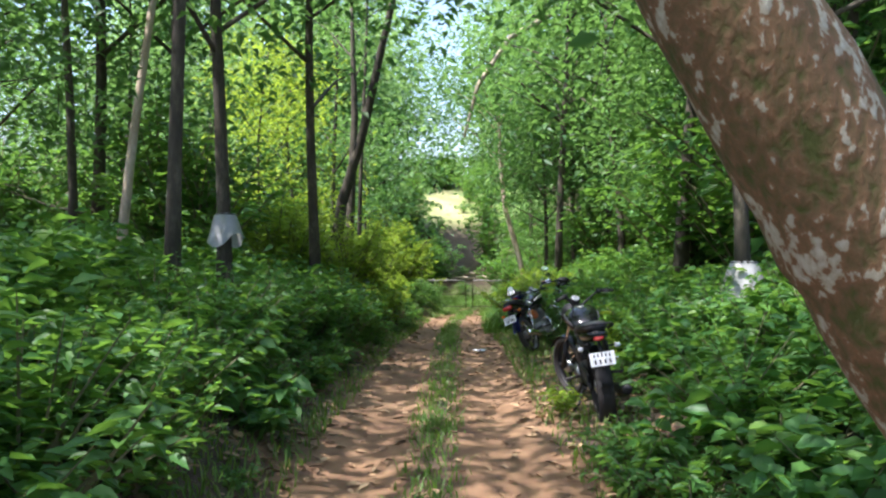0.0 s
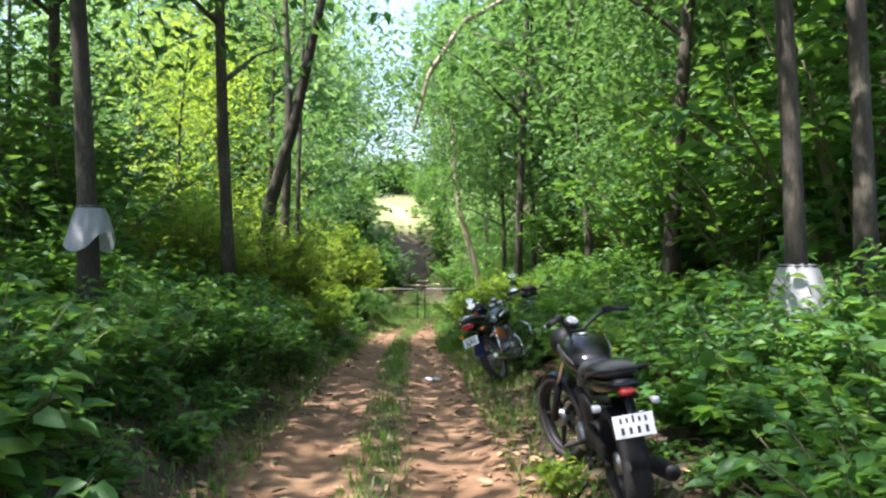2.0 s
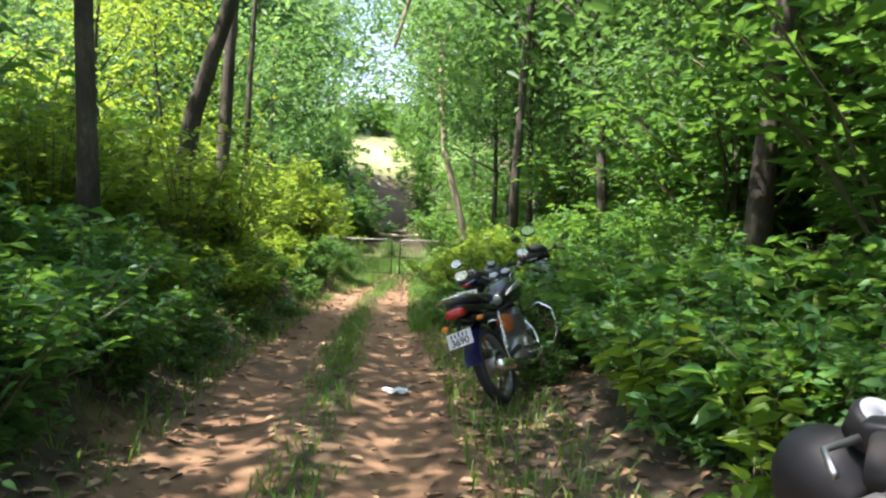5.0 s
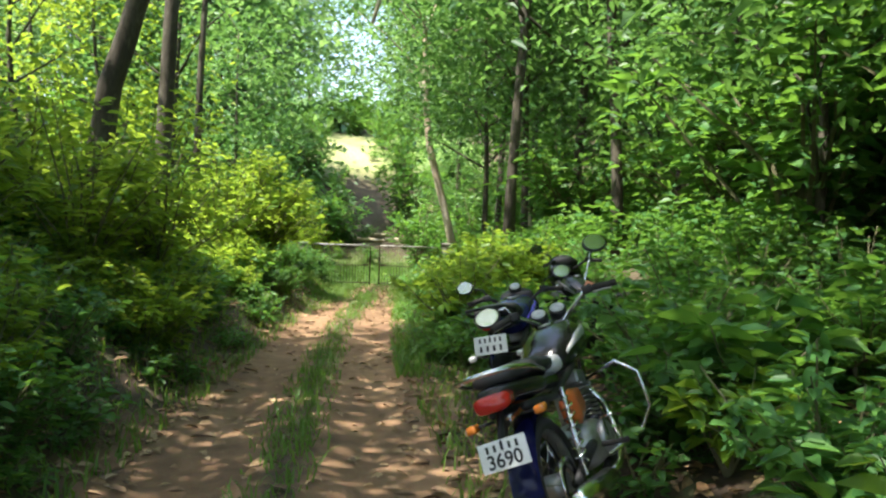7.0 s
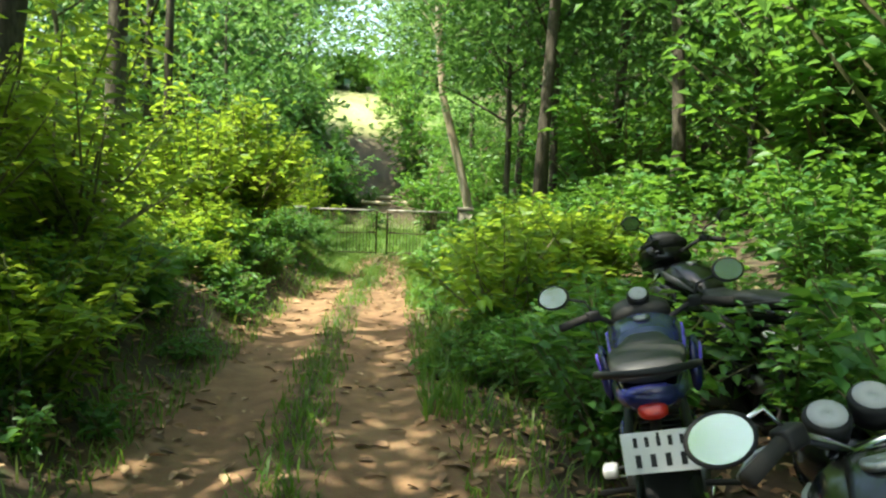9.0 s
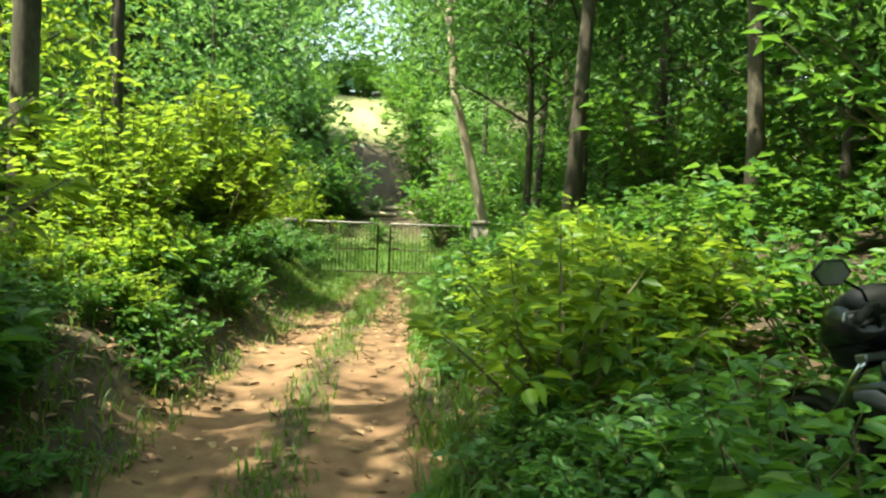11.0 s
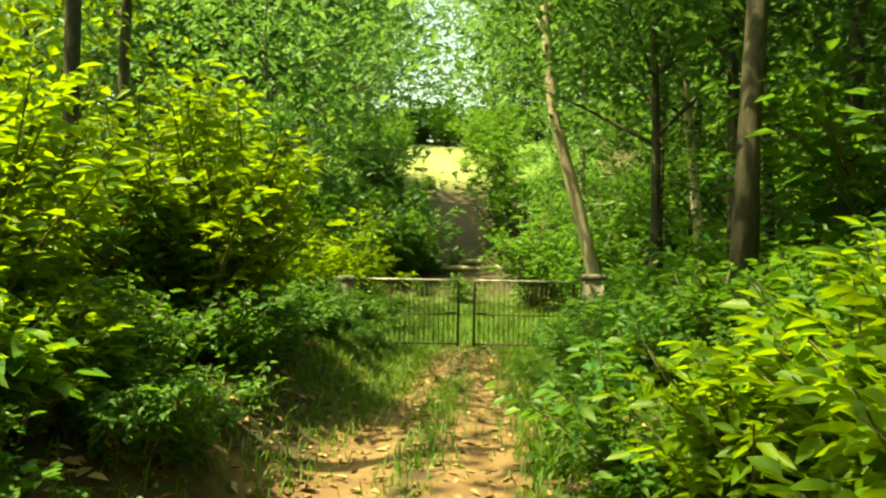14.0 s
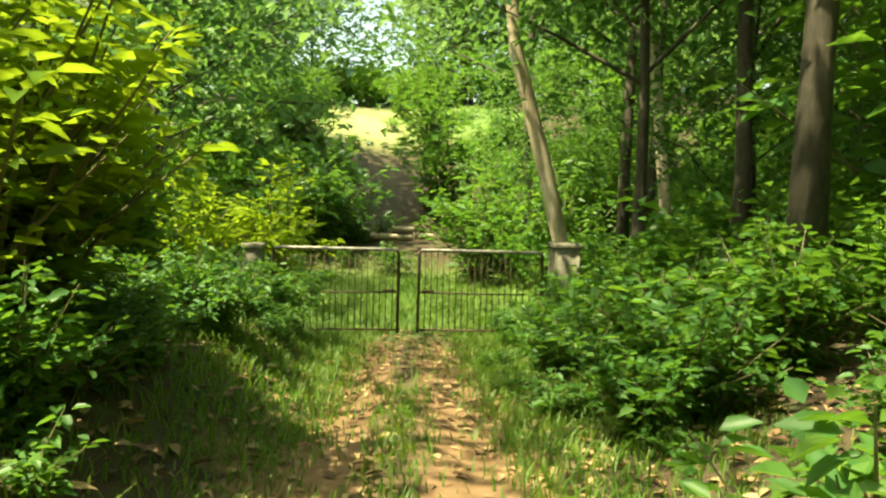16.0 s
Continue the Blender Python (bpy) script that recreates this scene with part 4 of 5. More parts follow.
def motorcycle(m, label, paint, spec):
    """Rear axle over the origin, heading +y."""
    ob = thing("motorcycle", m, label, "motorcycle", "motorcycles parked beside the track")
    r, base = 0.305, spec["base"]
    wheel(ob, 0, r, spec["rear_tyre"], spec["spoked"])
    wheel(ob, base, r, 0.1, spec["spoked"])
    top = (0, base - 0.33, 0.86)
    for sx in (-1, 1):
        part("fork_leg", tube([(sx * 0.085, base, r), (sx * 0.085, base - 0.14, 0.56)], 0.026, 12), M_ALLOY if spec["spoked"] else M_PLASTIC, ob)
        part("fork_tube", tube([(sx * 0.085, base - 0.14, 0.56), (sx * 0.085, top[1], top[2])], 0.018, 10), M_CHROME, ob)
        part("swingarm", tube([(sx * 0.09, -0.03, r), (sx * 0.09, 0.42, 0.36)], [0.02, 0.026], 8), M_PLASTIC, ob)
        part("footpeg", tube([(sx * 0.13, 0.42, 0.34), (sx * 0.26, 0.42, 0.33)], 0.013, 8), M_RUBBER, ob)
        part("frame_rail", tube([(0, top[1], 0.82), (sx * 0.09, 0.62, 0.72), (sx * 0.1, 0.1, 0.66), (sx * 0.07, -0.22, 0.7)], 0.017, 8), M_PLASTIC, ob)
        part("down_tube", tube([(0, top[1] - 0.03, 0.78), (sx * 0.06, 0.84, 0.45), (sx * 0.09, 0.75, 0.22), (sx * 0.1, 0.4, 0.22)], 0.016, 8), M_PLASTIC, ob)
        if spec["twin_shock"]:
            sh = part("shock_absorber", tube([(sx * 0.13, 0.02, 0.32), (sx * 0.13, 0.14, 0.68)], 0.012, 8), M_CHROME, ob, "chrome spring shock absorber")
            turns = [(sx * 0.13 + 0.026 * math.cos(k * 0.7), 0.04 + 0.09 * k / 62 + 0.026 * math.sin(k * 0.7), 0.37 + 0.27 * k / 62) for k in range(63)]
            part("spring", tube(turns, 0.005, 5), M_CHROME, sh)
        # indicators, mirrors, grips
        st = part("indicator", box(0.045, 0.06, 0.035, pose(sx * 0.15, -0.27, 0.68), 0.012), M_AMBER if spec["spoked"] else M_CLEAR, ob)
        part("indicator_stalk", tube([(sx * 0.06, -0.25, 0.68), (sx * 0.14, -0.26, 0.68)], 0.007, 6), M_PLASTIC, st)
    hb = spec["bar_w"]
    bz, by = spec["bar_z"], top[1] - 0.06
    bar_pts = [(-hb, by - 0.13, bz), (-hb * 0.62, by - 0.06, bz + 0.02), (-hb * 0.32, by, bz - 0.05), (-0.05, by + 0.05, bz - 0.1), (0.05, by + 0.05, bz - 0.1), (hb * 0.32, by, bz - 0.05), (hb * 0.62, by - 0.06, bz + 0.02), (hb, by - 0.13, bz)]
    bar = part("handlebar", tube(bar_pts, 0.012, 10), M_CHROME if spec["spoked"] else M_PLASTIC, ob)
    for sx in (-1, 1):
        part("grip", tube([(sx * hb * 0.7, by - 0.075, bz + 0.014), (sx * hb * 1.02, by - 0.135, bz - 0.002)], [0.017, 0.018], 10), M_RUBBER, bar)
        part("lever", tube([(sx * hb * 0.62, by - 0.02, bz), (sx * hb * 0.8, by + 0.0, bz - 0.01), (sx * hb * 0.98, by - 0.06, bz - 0.02)], [0.007, 0.006, 0.007], 6), M_ALLOY, bar)
        part("switch_block", box(0.055, 0.05, 0.045, pose(sx * hb * 0.62, by - 0.06, bz + 0.015, 0, 0, sx * -20), 0.01), M_PLASTIC, bar)
        if not spec["mirror_sides"]:
            continue
        mx, mz = sx * hb * spec["mirror_out"], bz + spec["mirror_up"] - (spec["mirror_sag"] if sx < 0 else 0)
        mr = part("mirror", box(0.01, 0.01, 0.01), M_PLASTIC, ob, "round chrome-faced rear-view mirror")
        mr.data = bpy.data.meshes.new("mirror")
        b = ring_lathe([(0.001, 0.026), (0.04, 0.022), (0.056, 0.008), (0.057, -0.004), (0.05, -0.006), (0.001, -0.003)], "Y", spec["mirror_sides"])
        b.to_mesh(mr.data)
        b.free()
        mr.data.materials.append(M_PLASTIC)
        mr.data.shade_smooth()
        mr.matrix_basis = pose(mx, by - 0.06, mz, spec["mirror_tilt"], 0, sx * 14) @ Matrix.Diagonal((1.25, 1, 0.95, 1))
        gl = part("glass", ring_lathe([(0.0005, -0.009), (0.049, -0.009), (0.049, -0.006), (0.0005, -0.006)], "Y", spec["mirror_sides"]), M_MIRROR, mr, "", False)
        part("mirror_stalk", tube([(sx * hb * 0.6, by - 0.05, bz + 0.02), (sx * hb * 0.68, by - 0.04, bz + 0.08), (mx, by - 0.045, mz)], 0.006, 6), M_CHROME if spec["spoked"] else M_PLASTIC, ob)
    part("triple_clamp", box(0.23, 0.06, 0.035, pose(0, top[1] + 0.01, top[2] - 0.01, -20), 0.01), M_ALLOY, ob)
    # tank, seat, tail
    part("fuel_tank", loft([(0.42, 0, 0.76, 0.07, 0.045), (0.48, 0, 0.775, 0.11, 0.075), (0.6, 0, 0.81, 0.145, 0.105), (0.74, 0, 0.83, 0.16, 0.12), (0.84, 0, 0.82, 0.15, 0.105), (0.9, 0, 0.81, 0.1, 0.07)], 20, 2.5), paint, ob, spec["tank_label"])
    part("tank_cap", ring_lathe([(0.001, 0.0), (0.034, 0.0), (0.036, -0.012), (0.001, -0.012)], "Y", 18), M_ALLOY, ob).matrix_basis = pose(0, 0.7, 0.945, 90)
    for sx in (-1, 1):
        part("tank_stripe", loft([(0.5, sx * 0.108, 0.79, 0.012, 0.012), (0.62, sx * 0.144, 0.83, 0.01, 0.02), (0.78, sx * 0.155, 0.855, 0.01, 0.03), (0.84, sx * 0.142, 0.86, 0.008, 0.02)], 8, 2.2), spec["trim"], ob)
        part("side_panel", loft([(0.1, sx * 0.115, 0.58, 0.014, 0.05), (0.25, sx * 0.125, 0.57, 0.018, 0.085), (0.4, sx * 0.12, 0.57, 0.014, 0.06)], 12, 2.4), spec["panel"], ob)
    z1 = spec["seat_z"]
    part("rider_seat", loft([(0.16, 0, z1 + 0.015, 0.13, 0.035), (0.26, 0, z1, 0.135, 0.04), (0.38, 0, z1 - 0.005, 0.11, 0.04), (0.47, 0, z1 + 0.01, 0.075, 0.035)], 16, 3.0), spec["seat_mat"], ob)
    part("pillion_seat", loft([(-0.3, 0, z1 + 0.075, 0.07, 0.02), (-0.22, 0, z1 + 0.07, 0.105, 0.032), (0.0, 0, z1 + 0.055, 0.125, 0.04), (0.17, 0, z1 + 0.03, 0.13, 0.04)], 16, 3.0), M_SEAT, ob)
    part("tail_cowl", loft([(-0.36, 0, z1 + 0.02, 0.05, 0.025), (-0.28, 0, z1 + 0.01, 0.09, 0.04), (-0.05, 0, z1 - 0.02, 0.12, 0.055), (0.2, 0, z1 - 0.05, 0.12, 0.05)], 14, 2.6), paint, ob)
    q = 1.0 if spec["spoked"] else 0.55
    part("tail_lamp", loft([(-0.4, 0, z1 - 0.01, 0.05 * q, 0.022 * q), (-0.37, 0, z1 - 0.008, 0.075 * q, 0.036 * q), (-0.3, 0, z1 - 0.005, 0.08 * q, 0.038 * q)], 12, 3.2), M_RED, ob, "red tail lamp lens")
    part("grab_rail", tube([(-0.13, 0.0, z1 + 0.02), (-0.15, -0.2, z1 + 0.07), (-0.12, -0.34, z1 + 0.1), (-0.04, -0.4, z1 + 0.11), (0.04, -0.4, z1 + 0.11), (0.12, -0.34, z1 + 0.1), (0.15, -0.2, z1 + 0.07), (0.13, 0.0, z1 + 0.02)], 0.011, 8), M_CHROME if spec["spoked"] else M_PLASTIC, ob)
    bm = bmesh.new()
    arcs = []
    for k in range(12):
        a = radians(75 + k * 8.5)
        rr = r + 0.05
        arcs.append([bm.verts.new((sx * 0.065, rr * math.cos(a), r + rr * math.sin(a) - abs(sx) * 0.02)) for sx in (-1, -0.5, 0, 0.5, 1)])
    for a, b in zip(arcs, arcs[1:]):
        for k in range(4):
            bm.faces.new((a[k], a[k + 1], b[k + 1], b[k]))
    bmesh.ops.solidify(bm, geom=bm.faces[:], thickness=0.006)
    part("rear_mudguard", bm, M_PLASTIC if not spec["spoked"] else M_BLUE, ob)
    bm = bmesh.new()
    arcs = []
    for k in range(14):
        a = radians(35 + k * 10)
        rr = r + 0.03
        arcs.append([bm.verts.new((sx * 0.06, base + rr * math.cos(a), r + rr * math.sin(a) - abs(sx) * 0.02)) for sx in (-1, -0.5, 0, 0.5, 1)])
    for a, b in zip(arcs, arcs[1:]):
        for k in range(4):
            bm.faces.new((a[k], a[k + 1], b[k + 1], b[k]))
    bmesh.ops.solidify(bm, geom=bm.faces[:], thickness=0.005)
    part("front_mudguard", bm, paint, ob)
    pl = part("number_plate", box(0.2, 0.006, 0.11, Matrix(), 0.002), M_PLATE, ob, "white number plate with black characters", False)
    pl.matrix_basis = pose(spec["plate"][0], spec["plate"][1], spec["plate"][2], -14)
    part("plate_bracket", tube([(0, -0.3, z1 - 0.04), (0, spec["plate"][1] + 0.02, spec["plate"][2] + 0.04), (0, spec["plate"][1] + 0.006, spec["plate"][2] - 0.04)], 0.016, 8), M_PLASTIC, ob)
    if spec["digits"]:
        t = part("lettering", text_mesh(spec["digits"], 0.074, M_INK), None, pl)
        t.matrix_basis = pose(0, -0.0045, -0.022, 90)
    else:
        for k in range(4):
            part("character_bar", box(0.015, 0.002, 0.034, Matrix.Translation((-0.06 + 0.04 * k, -0.004, -0.022)), 0), M_INK, pl, "", False)
    for k in range(5):
        part("character_bar", box(0.011, 0.002, 0.026, Matrix.Translation((-0.062 + 0.031 * k, -0.004, 0.028)), 0), M_INK, pl, "", False)
    # engine
    part("crankcase", loft([(0.36, 0, 0.33, 0.08, 0.07), (0.42, 0, 0.34, 0.12, 0.1), (0.6, 0, 0.34, 0.13, 0.11), (0.72, 0, 0.32, 0.11, 0.09)], 16, 3.0), M_ALLOY if spec["spoked"] else M_PLASTIC, ob)
    for sx in (-1, 1):
        cov = part("engine_cover", ring_lathe([(0.001, 0.02), (0.07, 0.02), (0.088, 0.0), (0.088, -0.02), (0.001, -0.02)], "X", 24), M_ALLOY, ob, "cast alloy engine cover")
        cov.matrix_basis = pose(sx * 0.135, 0.55, 0.34, 0, 0, 0 if sx > 0 else 180)
    for k in range(8):
        part("cooling_fin", box(0.17, 0.17, 0.008, pose(0, 0.7 + k * 0.006, 0.44 + k * 0.022, -12), 0.002), M_ALLOY if spec["spoked"] else M_PLASTIC, ob)
    part("cylinder_head", box(0.14, 0.14, 0.07, pose(0, 0.75, 0.635, -12), 0.015), M_ALLOY, ob)
    part("exhaust_pipe", tube([(0.05, 0.83, 0.56), (0.08, 0.93, 0.44), (0.11, 0.86, 0.24), (0.13, 0.6, 0.2), (0.15, 0.3, 0.22)], 0.019, 10), M_CHROME, ob)
    part("muffler", tube([(0.15, 0.32, 0.22), (0.155, 0.26, 0.23), (0.165, -0.1, 0.28), (0.17, -0.3, 0.31), (0.17, -0.32, 0.312)], [0.022, 0.042, 0.048, 0.044, 0.03], 14), M_CHROME if spec["spoked"] else M_PLASTIC, ob)
    part("chain_guard", box(0.025, 0.5, 0.07, pose(-0.1, 0.22, 0.4, 3), 0.008), M_PLASTIC, ob)
    part("side_stand", tube([(-0.1, 0.45, 0.26), (-0.18, 0.38, 0.1), (-0.25, 0.33, 0.045)], 0.011, 8), M_PLASTIC, ob)
    part("gear_lever", tube([(-0.15, 0.5, 0.3), (-0.16, 0.64, 0.3), (-0.21, 0.66, 0.3)], 0.007, 6), M_CHROME, ob)
    part("brake_pedal", tube([(0.15, 0.42, 0.29), (0.17, 0.6, 0.27), (0.2, 0.63, 0.27)], 0.008, 6), M_CHROME, ob)
    part("kick_lever", tube([(0.15, 0.5, 0.36), (0.18, 0.4, 0.46), (0.24, 0.38, 0.47)], 0.009, 6), M_CHROME, ob)
    # front
    hl = part("headlamp", loft([(top[1] + 0.05, 0, 0.86, 0.06, 0.06), (top[1] + 0.1, 0, 0.86, 0.095, 0.095), (top[1] + 0.18, 0, 0.85, 0.1, 0.1), (top[1] + 0.2, 0, 0.85, 0.09, 0.09)], 18, 2.1), M_PLASTIC if not spec["spoked"] else paint, ob)
    part("lens", ring_lathe([(0.001, 0.016), (0.06, 0.012), (0.085, 0.0), (0.001, 0.0)], "Y", 20), M_CLEAR, hl).location = (0, top[1] + 0.2, 0.85)
    for sx in ((-0.055, 0.055) if spec["spoked"] else (0,)):
        dial = part("instrument", ring_lathe([(0.001, 0.02), (0.045, 0.02), (0.05, 0.01), (0.045, -0.04), (0.001, -0.045)], "Y", 20), M_PLASTIC, ob, "round instrument dial")
        dial.matrix_basis = pose(sx, top[1] + 0.03, 0.985, 125)
        part("dial_face", ring_lathe([(0.001, 0.024), (0.04, 0.024), (0.04, 0.021), (0.001, 0.021)], "Y", 20), M_GREYSEAT, dial)
    if spec["cowl"]:
        cd = spec["cowl_drop"]
        part("front_cowl", loft([(top[1] - 0.04, 0, 0.95 - cd, 0.15, 0.06), (top[1] + 0.08, 0, 0.97 - cd, 0.16, 0.1), (top[1] + 0.2, 0, 0.93 - cd, 0.13, 0.12), (top[1] + 0.3, 0, 0.86 - cd, 0.06, 0.07)], 16, 2.5), paint, ob, "black headlamp cowl")
        part("visor", loft([(top[1] - 0.02, 0, 1.04 - cd, 0.13, 0.05), (top[1] + 0.08, 0, 1.06 - cd, 0.13, 0.06), (top[1] + 0.17, 0, 1.02 - cd, 0.1, 0.05)], 14, 2.3), M_PLASTIC, ob, "dark visor")
        for sx in (-1, 1):
            part("tank_shroud", loft([(0.62, sx * 0.17, 0.7, 0.02, 0.07), (0.78, sx * 0.19, 0.72, 0.025, 0.11), (0.95, sx * 0.19, 0.68, 0.02, 0.08), (1.02, sx * 0.17, 0.63, 0.01, 0.03)], 12, 2.3), paint, ob)
            part("decal", loft([(0.68, sx * 0.194, 0.74, 0.008, 0.02), (0.8, sx * 0.214, 0.76, 0.008, 0.035), (0.9, sx * 0.212, 0.74, 0.006, 0.02)], 8, 2.2), spec["trim"], ob, "coloured decal")
    if spec["guard"]:
        for sx in (-1, 1):
            part("leg_guard", tube([(sx * 0.06, 0.86, 0.6), (sx * 0.24, 0.84, 0.64), (sx * 0.33, 0.82, 0.56), (sx * 0.33, 0.82, 0.38), (sx * 0.24, 0.82, 0.27), (sx * 0.08, 0.8, 0.24)], 0.0105, 10), M_CHROME, ob, "chrome leg guard loop")
        cord = part("cord", tube([(0.2, by - 0.06, bz + 0.03), (0.22, by - 0.08, bz + 0.05), (0.26, by - 0.07, bz + 0.02)], 0.007, 6), M_COPPER, bar, "coral cord tied round the handlebar")
    pivot = Matrix.Translation((0, top[1], 0)) @ Matrix.Rotation(radians(spec["steer"]), 4, "Z") @ Matrix.Translation((0, -top[1], 0))
    for o in ob.children:
        if o.name.split(".")[0] in FRONT or o.name.startswith("wheel") and o.location.y > 0.5:
            o.matrix_basis = pivot @ o.matrix_basis
    return ob


FRONT = ("fork_leg", "fork_tube", "handlebar", "mirror", "mirror_stalk", "triple_clamp", "front_mudguard", "headlamp", "instrument", "front_cowl", "visor")
M_DULL = plain('dull_grey_paint', (0.1, 0.1, 0.105), 0.35)
street = dict(mirror_sides=0, mirror_sag=0, cowl_drop=0, steer=24, base=1.3, rear_tyre=0.14, spoked=False, twin_shock=False, bar_w=0.31, bar_z=1.03, mirror_out=0.95, mirror_up=0.1, mirror_tilt=-70, tank_label="glossy black tank with grey stripe",
              trim=M_DULL, panel=M_PLASTIC, seat_z=0.77, seat_mat=M_SEAT, plate=(0, -0.4, 0.6), digits="", cowl=False, guard=False)
commuter = dict(mirror_sides=22, mirror_sag=0.17, cowl_drop=0, steer=28, base=1.2, rear_tyre=0.09, spoked=True, twin_shock=True, bar_w=0.34, bar_z=1.02, mirror_out=1.0, mirror_up=0.23, mirror_tilt=-24, tank_label="black tank with silver and orange flashes",
                trim=M_SILVER, panel=M_ORANGE, seat_z=0.77, seat_mat=M_GREYSEAT, plate=(0, -0.42, 0.58), digits="3690", cowl=False, guard=True)
sport = dict(mirror_sides=22, mirror_sag=0, cowl_drop=0.14, steer=6, base=1.28, rear_tyre=0.12, spoked=False, twin_shock=False, bar_w=0.35, bar_z=0.94, mirror_out=1.05, mirror_up=0.12, mirror_tilt=-24, tank_label="dark blue tank with violet flashes",
             trim=M_VIOLET, panel=M_BLUE, seat_z=0.88, seat_mat=M_SEAT, plate=(0, -0.4, 0.77), digits="", cowl=True, guard=False)
motorcycle(pose(1.4, 6.42, gz(1.42, 6.4) + 0.02, 0, -9, -4), "glossy black street motorcycle leaning on its side stand at the verge", M_BLACK, street)
motorcycle(pose(1.44, 11.72, gz(1.44, 11.72) - 0.01, 0, -25, -29), "black commuter motorcycle with chrome guards, leaning on its stand", M_BLACK, commuter)
motorcycle(pose(1.57, 13.46, gz(1.6, 13.46) - 0.01, 0, -13, -20), "dark blue motorcycle with black cowl parked on the verge", M_BLUE, sport)
naked = dict(street, mirror_sides=6, steer=0, mirror_up=0.16, mirror_out=1.15, mirror_tilt=6, cowl=True, trim=M_DULL, bar_z=1.06)
motorcycle(pose(2.86, 15.35, gz(2.86, 15.35) - 0.03, 0, -6, 8), "black motorcycle with hexagonal mirrors half hidden in the shrubs", M_BLACK, naked)


# The sun on these plants is carried by their pale yellow leaf colour.
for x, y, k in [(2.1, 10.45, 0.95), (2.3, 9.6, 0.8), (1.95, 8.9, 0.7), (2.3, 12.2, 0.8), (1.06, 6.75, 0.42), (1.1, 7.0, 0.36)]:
    plant(SUNNY[0], "broadleaf_plant", x, y, k, "broad-leaved plant with leaves coloured pale yellow-green for sunlight", "plant", UNDER)

for x, y, k in [(2.2, 12.75, 0.85), (2.25, 11.3, 0.8), (2.4, 13.2, 1.15), (2.85, 13.75, 1.25), (1.78, 15.6, 0.62), (2.0, 16.4, 0.8), (1.6, 16.3, 0.6), (2.3, 17.5, 0.9), (3.3, 16.6, 0.9), (1.82, 14.9, 1.0), (2.05, 15.4, 1.1), (2.15, 16.0, 1.05), (2.4, 16.8, 1.0), (3.3, 17.4, 1.1), (3.9, 16.4, 1.15), (3.6, 18.3, 1.0), (4.3, 17.5, 1.2), (4.6, 15.6, 1.2), (4.9, 18.8, 1.2), (2.3, 5.6, 0.9), (2.2, 6.5, 0.8), (2.25, 7.3, 0.85), (2.7, 6.9, 1.0), (2.05, 4.8, 0.7), (2.8, 5.9, 1.0), (3.3, 15.4, 1.0), (3.2, 14.6, 1.0)]:
    plant(SHRUBS[1], "shrub", x, y, k, "green leafy shrub on the slope behind the motorcycles", "shrub", UNDER)

for x, y, k in [(-1.5, 18.6, 0.55), (-1.35, 19.3, 0.5), (-1.7, 17.8, 0.6), (-1.3, 17.1, 0.45), (-1.9, 18.4, 0.7), (-1.55, 16.4, 0.55), (-1.4, 20.1, 0.5)]:
    plant(SHRUBS[3], "shrub", x, y, k, GREEN_BANK, "shrub", UNDER)

# ---- litter on the track ----
bm = bmesh.new()
g = np.random.default_rng(12)
grid = [[bm.verts.new((i * 0.04 + g.normal(0, 0.006), j * 0.035 + g.normal(0, 0.006), 0.012 + abs(g.normal(0, 0.014)))) for j in range(5)] for i in range(7)]
for i in range(6):
    for j in range(4):
        if (i, j) not in ((0, 0), (5, 3), (5, 0)):
            bm.faces.new((grid[i][j], grid[i + 1][j], grid[i + 1][j + 1], grid[i][j + 1]))
wrap = thing("plastic_wrapper", pose(0.48, 12.1, gz(0.6, 12.2), 0, 0, -8), "crumpled dirty white plastic wrapper on the track", "litter")
part("sheet", bm, M_PAPER, wrap)


def road_off(x, y):
    return x - np.interp(y, ROAD_Y, ROAD_X)


def flat_leaves(n, name, mat, label, size, keep):
    g = np.random.default_rng(31)
    x, y = g.uniform(-3.2, 3.6, n * 3), g.uniform(1.5, 30, n * 3)
    ok = keep(g, x, y)
    x, y = x[ok][:n], y[ok][:n]
    n = len(x)
    P = np.stack([x, y, ground(x, y) + g.uniform(0.004, 0.02, n)], 1)
    a = g.uniform(0, math.tau, n)
    D = np.stack([np.cos(a), np.sin(a), g.normal(0, 0.12, n)], 1)
    nor = unit(np.stack([g.normal(0, 0.22, n), g.normal(0, 0.22, n), np.ones(n)], 1))
    ln = size * g.uniform(0.5, 1.3, n)
    tagged(new(name, leaves_mesh(name, P, D, nor, ln, ln * 0.45, mat, 0.12)), label, "leaf litter", kind="stuff")


def litter_keep(g, x, y):
    o = np.abs(road_off(x, y))
    return g.uniform(0, 1, len(x)) < 0.2 + 0.3 * smooth(20, 24, y) + 0.8 * smooth(0.55, 1.1, o)


flat_leaves(19000, "leaf_litter", M_LITTER, "dry brown fallen leaves strewn over the track and banks", 0.1, litter_keep)


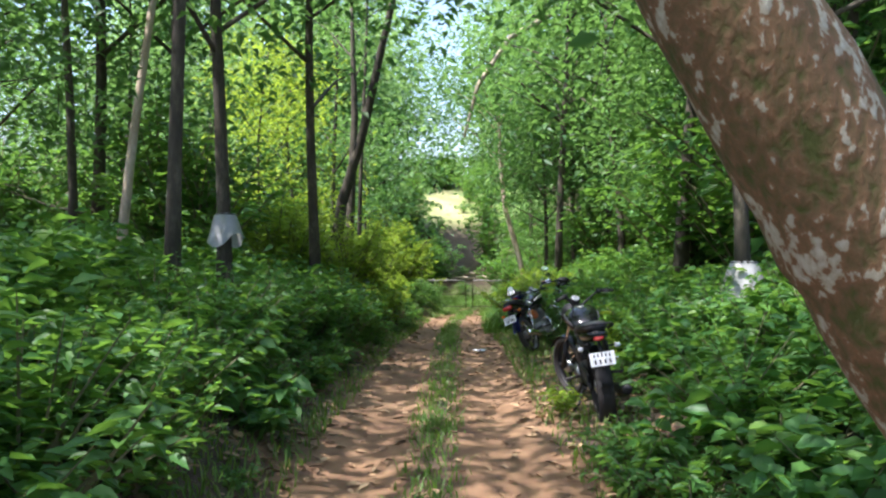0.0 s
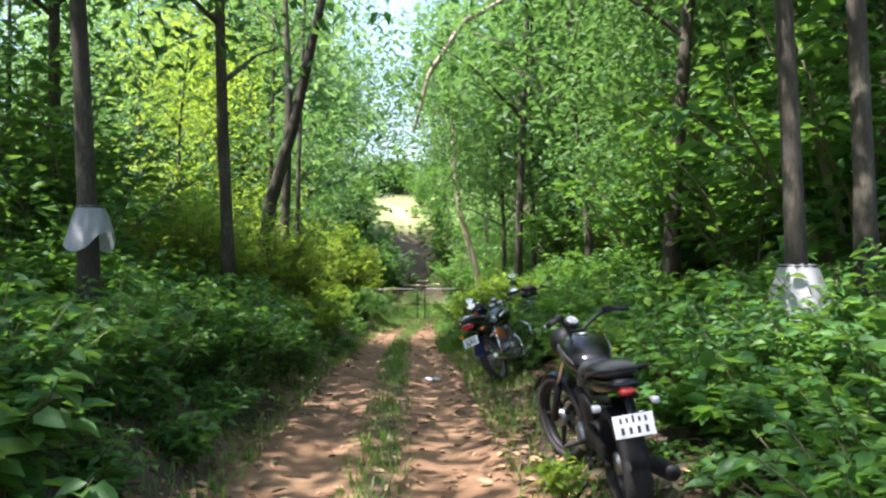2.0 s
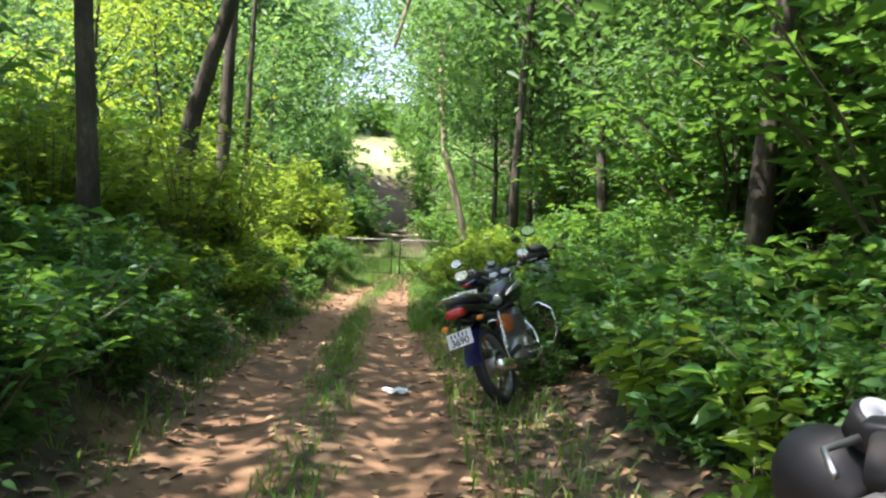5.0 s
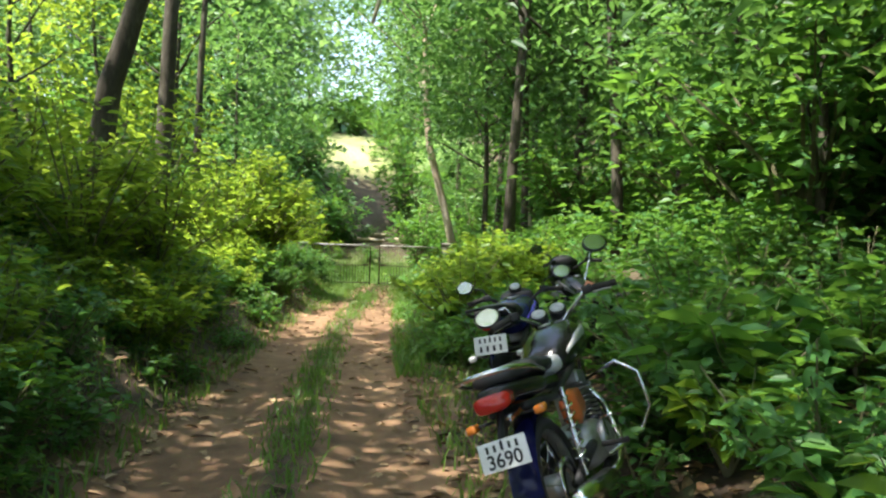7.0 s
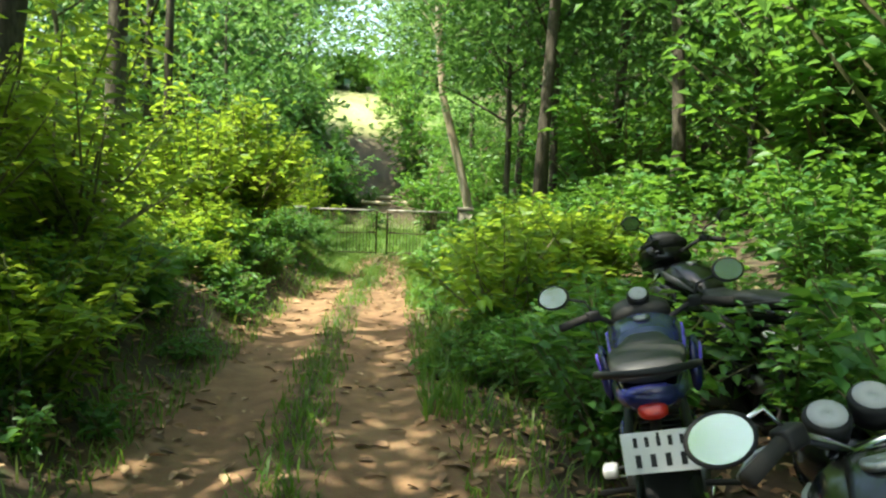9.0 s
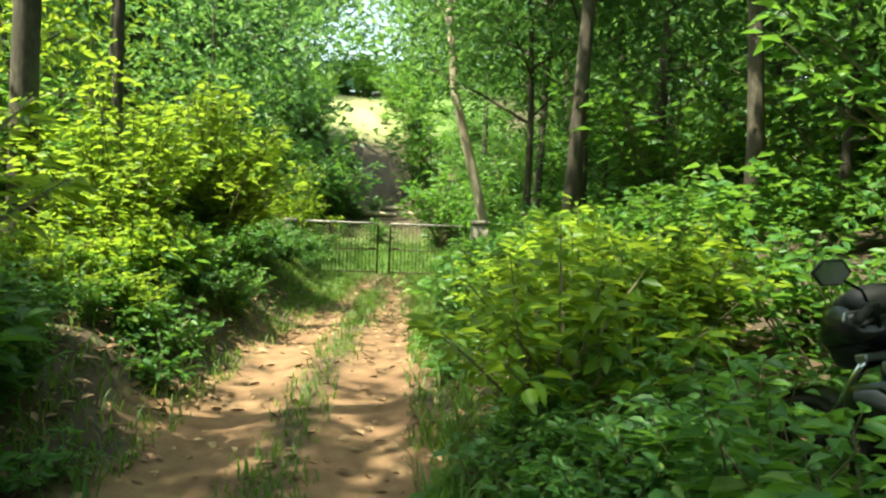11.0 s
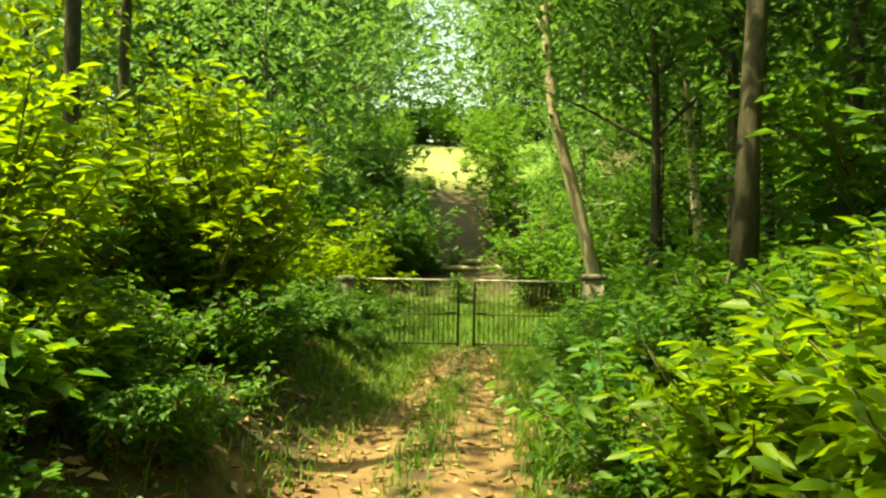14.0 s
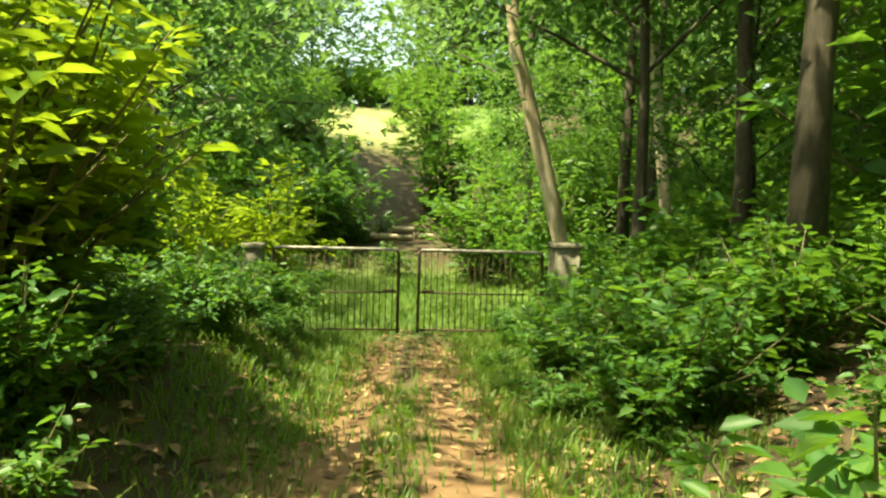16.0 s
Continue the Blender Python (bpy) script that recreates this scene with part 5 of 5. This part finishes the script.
def grass(name, label, n, x0, x1, y0, y1, h0, h1, keep, seed):
    g = np.random.default_rng(seed)
    x, y = g.uniform(x0, x1, n), g.uniform(y0, y1, n)
    ok = keep(g, x, y)
    x, y = x[ok], y[ok]
    n = len(x)
    z = ground(x, y) - 0.005
    a = g.uniform(0, math.tau, n)
    h = g.uniform(h0, h1, n)
    lean = g.uniform(0.2, 1.1, n) * h
    w = 0.0045 + 0.012 * h
    c, s = np.cos(a), np.sin(a)
    v = np.empty((n, 5, 3))
    for k, (f, ww, e) in enumerate([(0, 1, 0), (0, -1, 0), (0.6, 0.8, 0.35), (0.6, -0.8, 0.35), (1, 0, 1)]):
        v[:, k, 0] = x + c * lean * e - s * w * ww
        v[:, k, 1] = y + s * lean * e + c * w * ww
        v[:, k, 2] = z + h * f * (1 - 0.15 * e)
    me = bpy.data.meshes.new(name)
    me.vertices.add(n * 5)
    me.vertices.foreach_set("co", v.ravel())
    me.loops.add(n * 7)
    me.loops.foreach_set("vertex_index", (np.arange(n)[:, None] * 5 + np.array([0, 1, 3, 2, 2, 3, 4])[None]).ravel().astype(np.int32))
    me.polygons.add(n * 2)
    me.polygons.foreach_set("loop_start", (np.arange(n)[:, None] * 7 + np.array([0, 4])[None]).ravel().astype(np.int32))
    me.update(calc_edges=True)
    me.materials.append(M_GRASS)
    tagged(new(name, me), label, "grass", kind="stuff")


def patchy(x, y, f=1.0):
    return 0.5 + 0.5 * np.sin(2.1 * f * y + 0.7) * np.sin(1.3 * f * y + 2.0 * x)


grass("grass_strip", "thin green grass between the two ruts", 44000, -0.5, 1.3, 1, 26, 0.03, 0.14, lambda g, x, y: (np.abs(road_off(x, y) + 0.02) < 0.24 * g.uniform(0.2, 1.1, len(x))) & (g.uniform(0, 1, len(x)) < 0.15 + 0.85 * patchy(x, y)), 41)
grass("verge_grass", "green grass along the track verges", 70000, -2.2, 3.2, 1, 30, 0.04, 0.17, lambda g, x, y: (np.abs(road_off(x, y)) > np.interp(y, HALF_Y, HALF_W) - 0.12) & (np.abs(road_off(x, y)) < 1.7) & (g.uniform(0, 1, len(x)) < 0.25 + 0.75 * patchy(x, y, 0.8)), 42)
grass("gate_grass", "lush green grass in front of the gate", 42000, -0.6, 2.9, 21.5, 30, 0.04, 0.13, lambda g, x, y: g.uniform(0, 1, len(x)) < smooth(21.5, 27, y) * (0.1 + 0.9 * smooth(0.35, 0.75, np.abs(road_off(x, y) - 0.05))), 43)
grass("meadow_grass", "sunlit grass beyond the gate", 24000, -7, 9, 29.5, 40, 0.08, 0.26, lambda g, x, y: g.uniform(0, 1, len(x)) < 0.95, 44)
grass("grass_tufts", "tall bright grass tufts beside the track", 12000, -0.6, 2.2, 15.5, 22.5, 0.1, 0.34, lambda g, x, y: (np.abs(road_off(x, y) - 0.95) < 0.22) & (g.uniform(0, 1, len(x)) < smooth(0.45, 0.8, patchy(2.3 * x, y, 1.7))), 45)
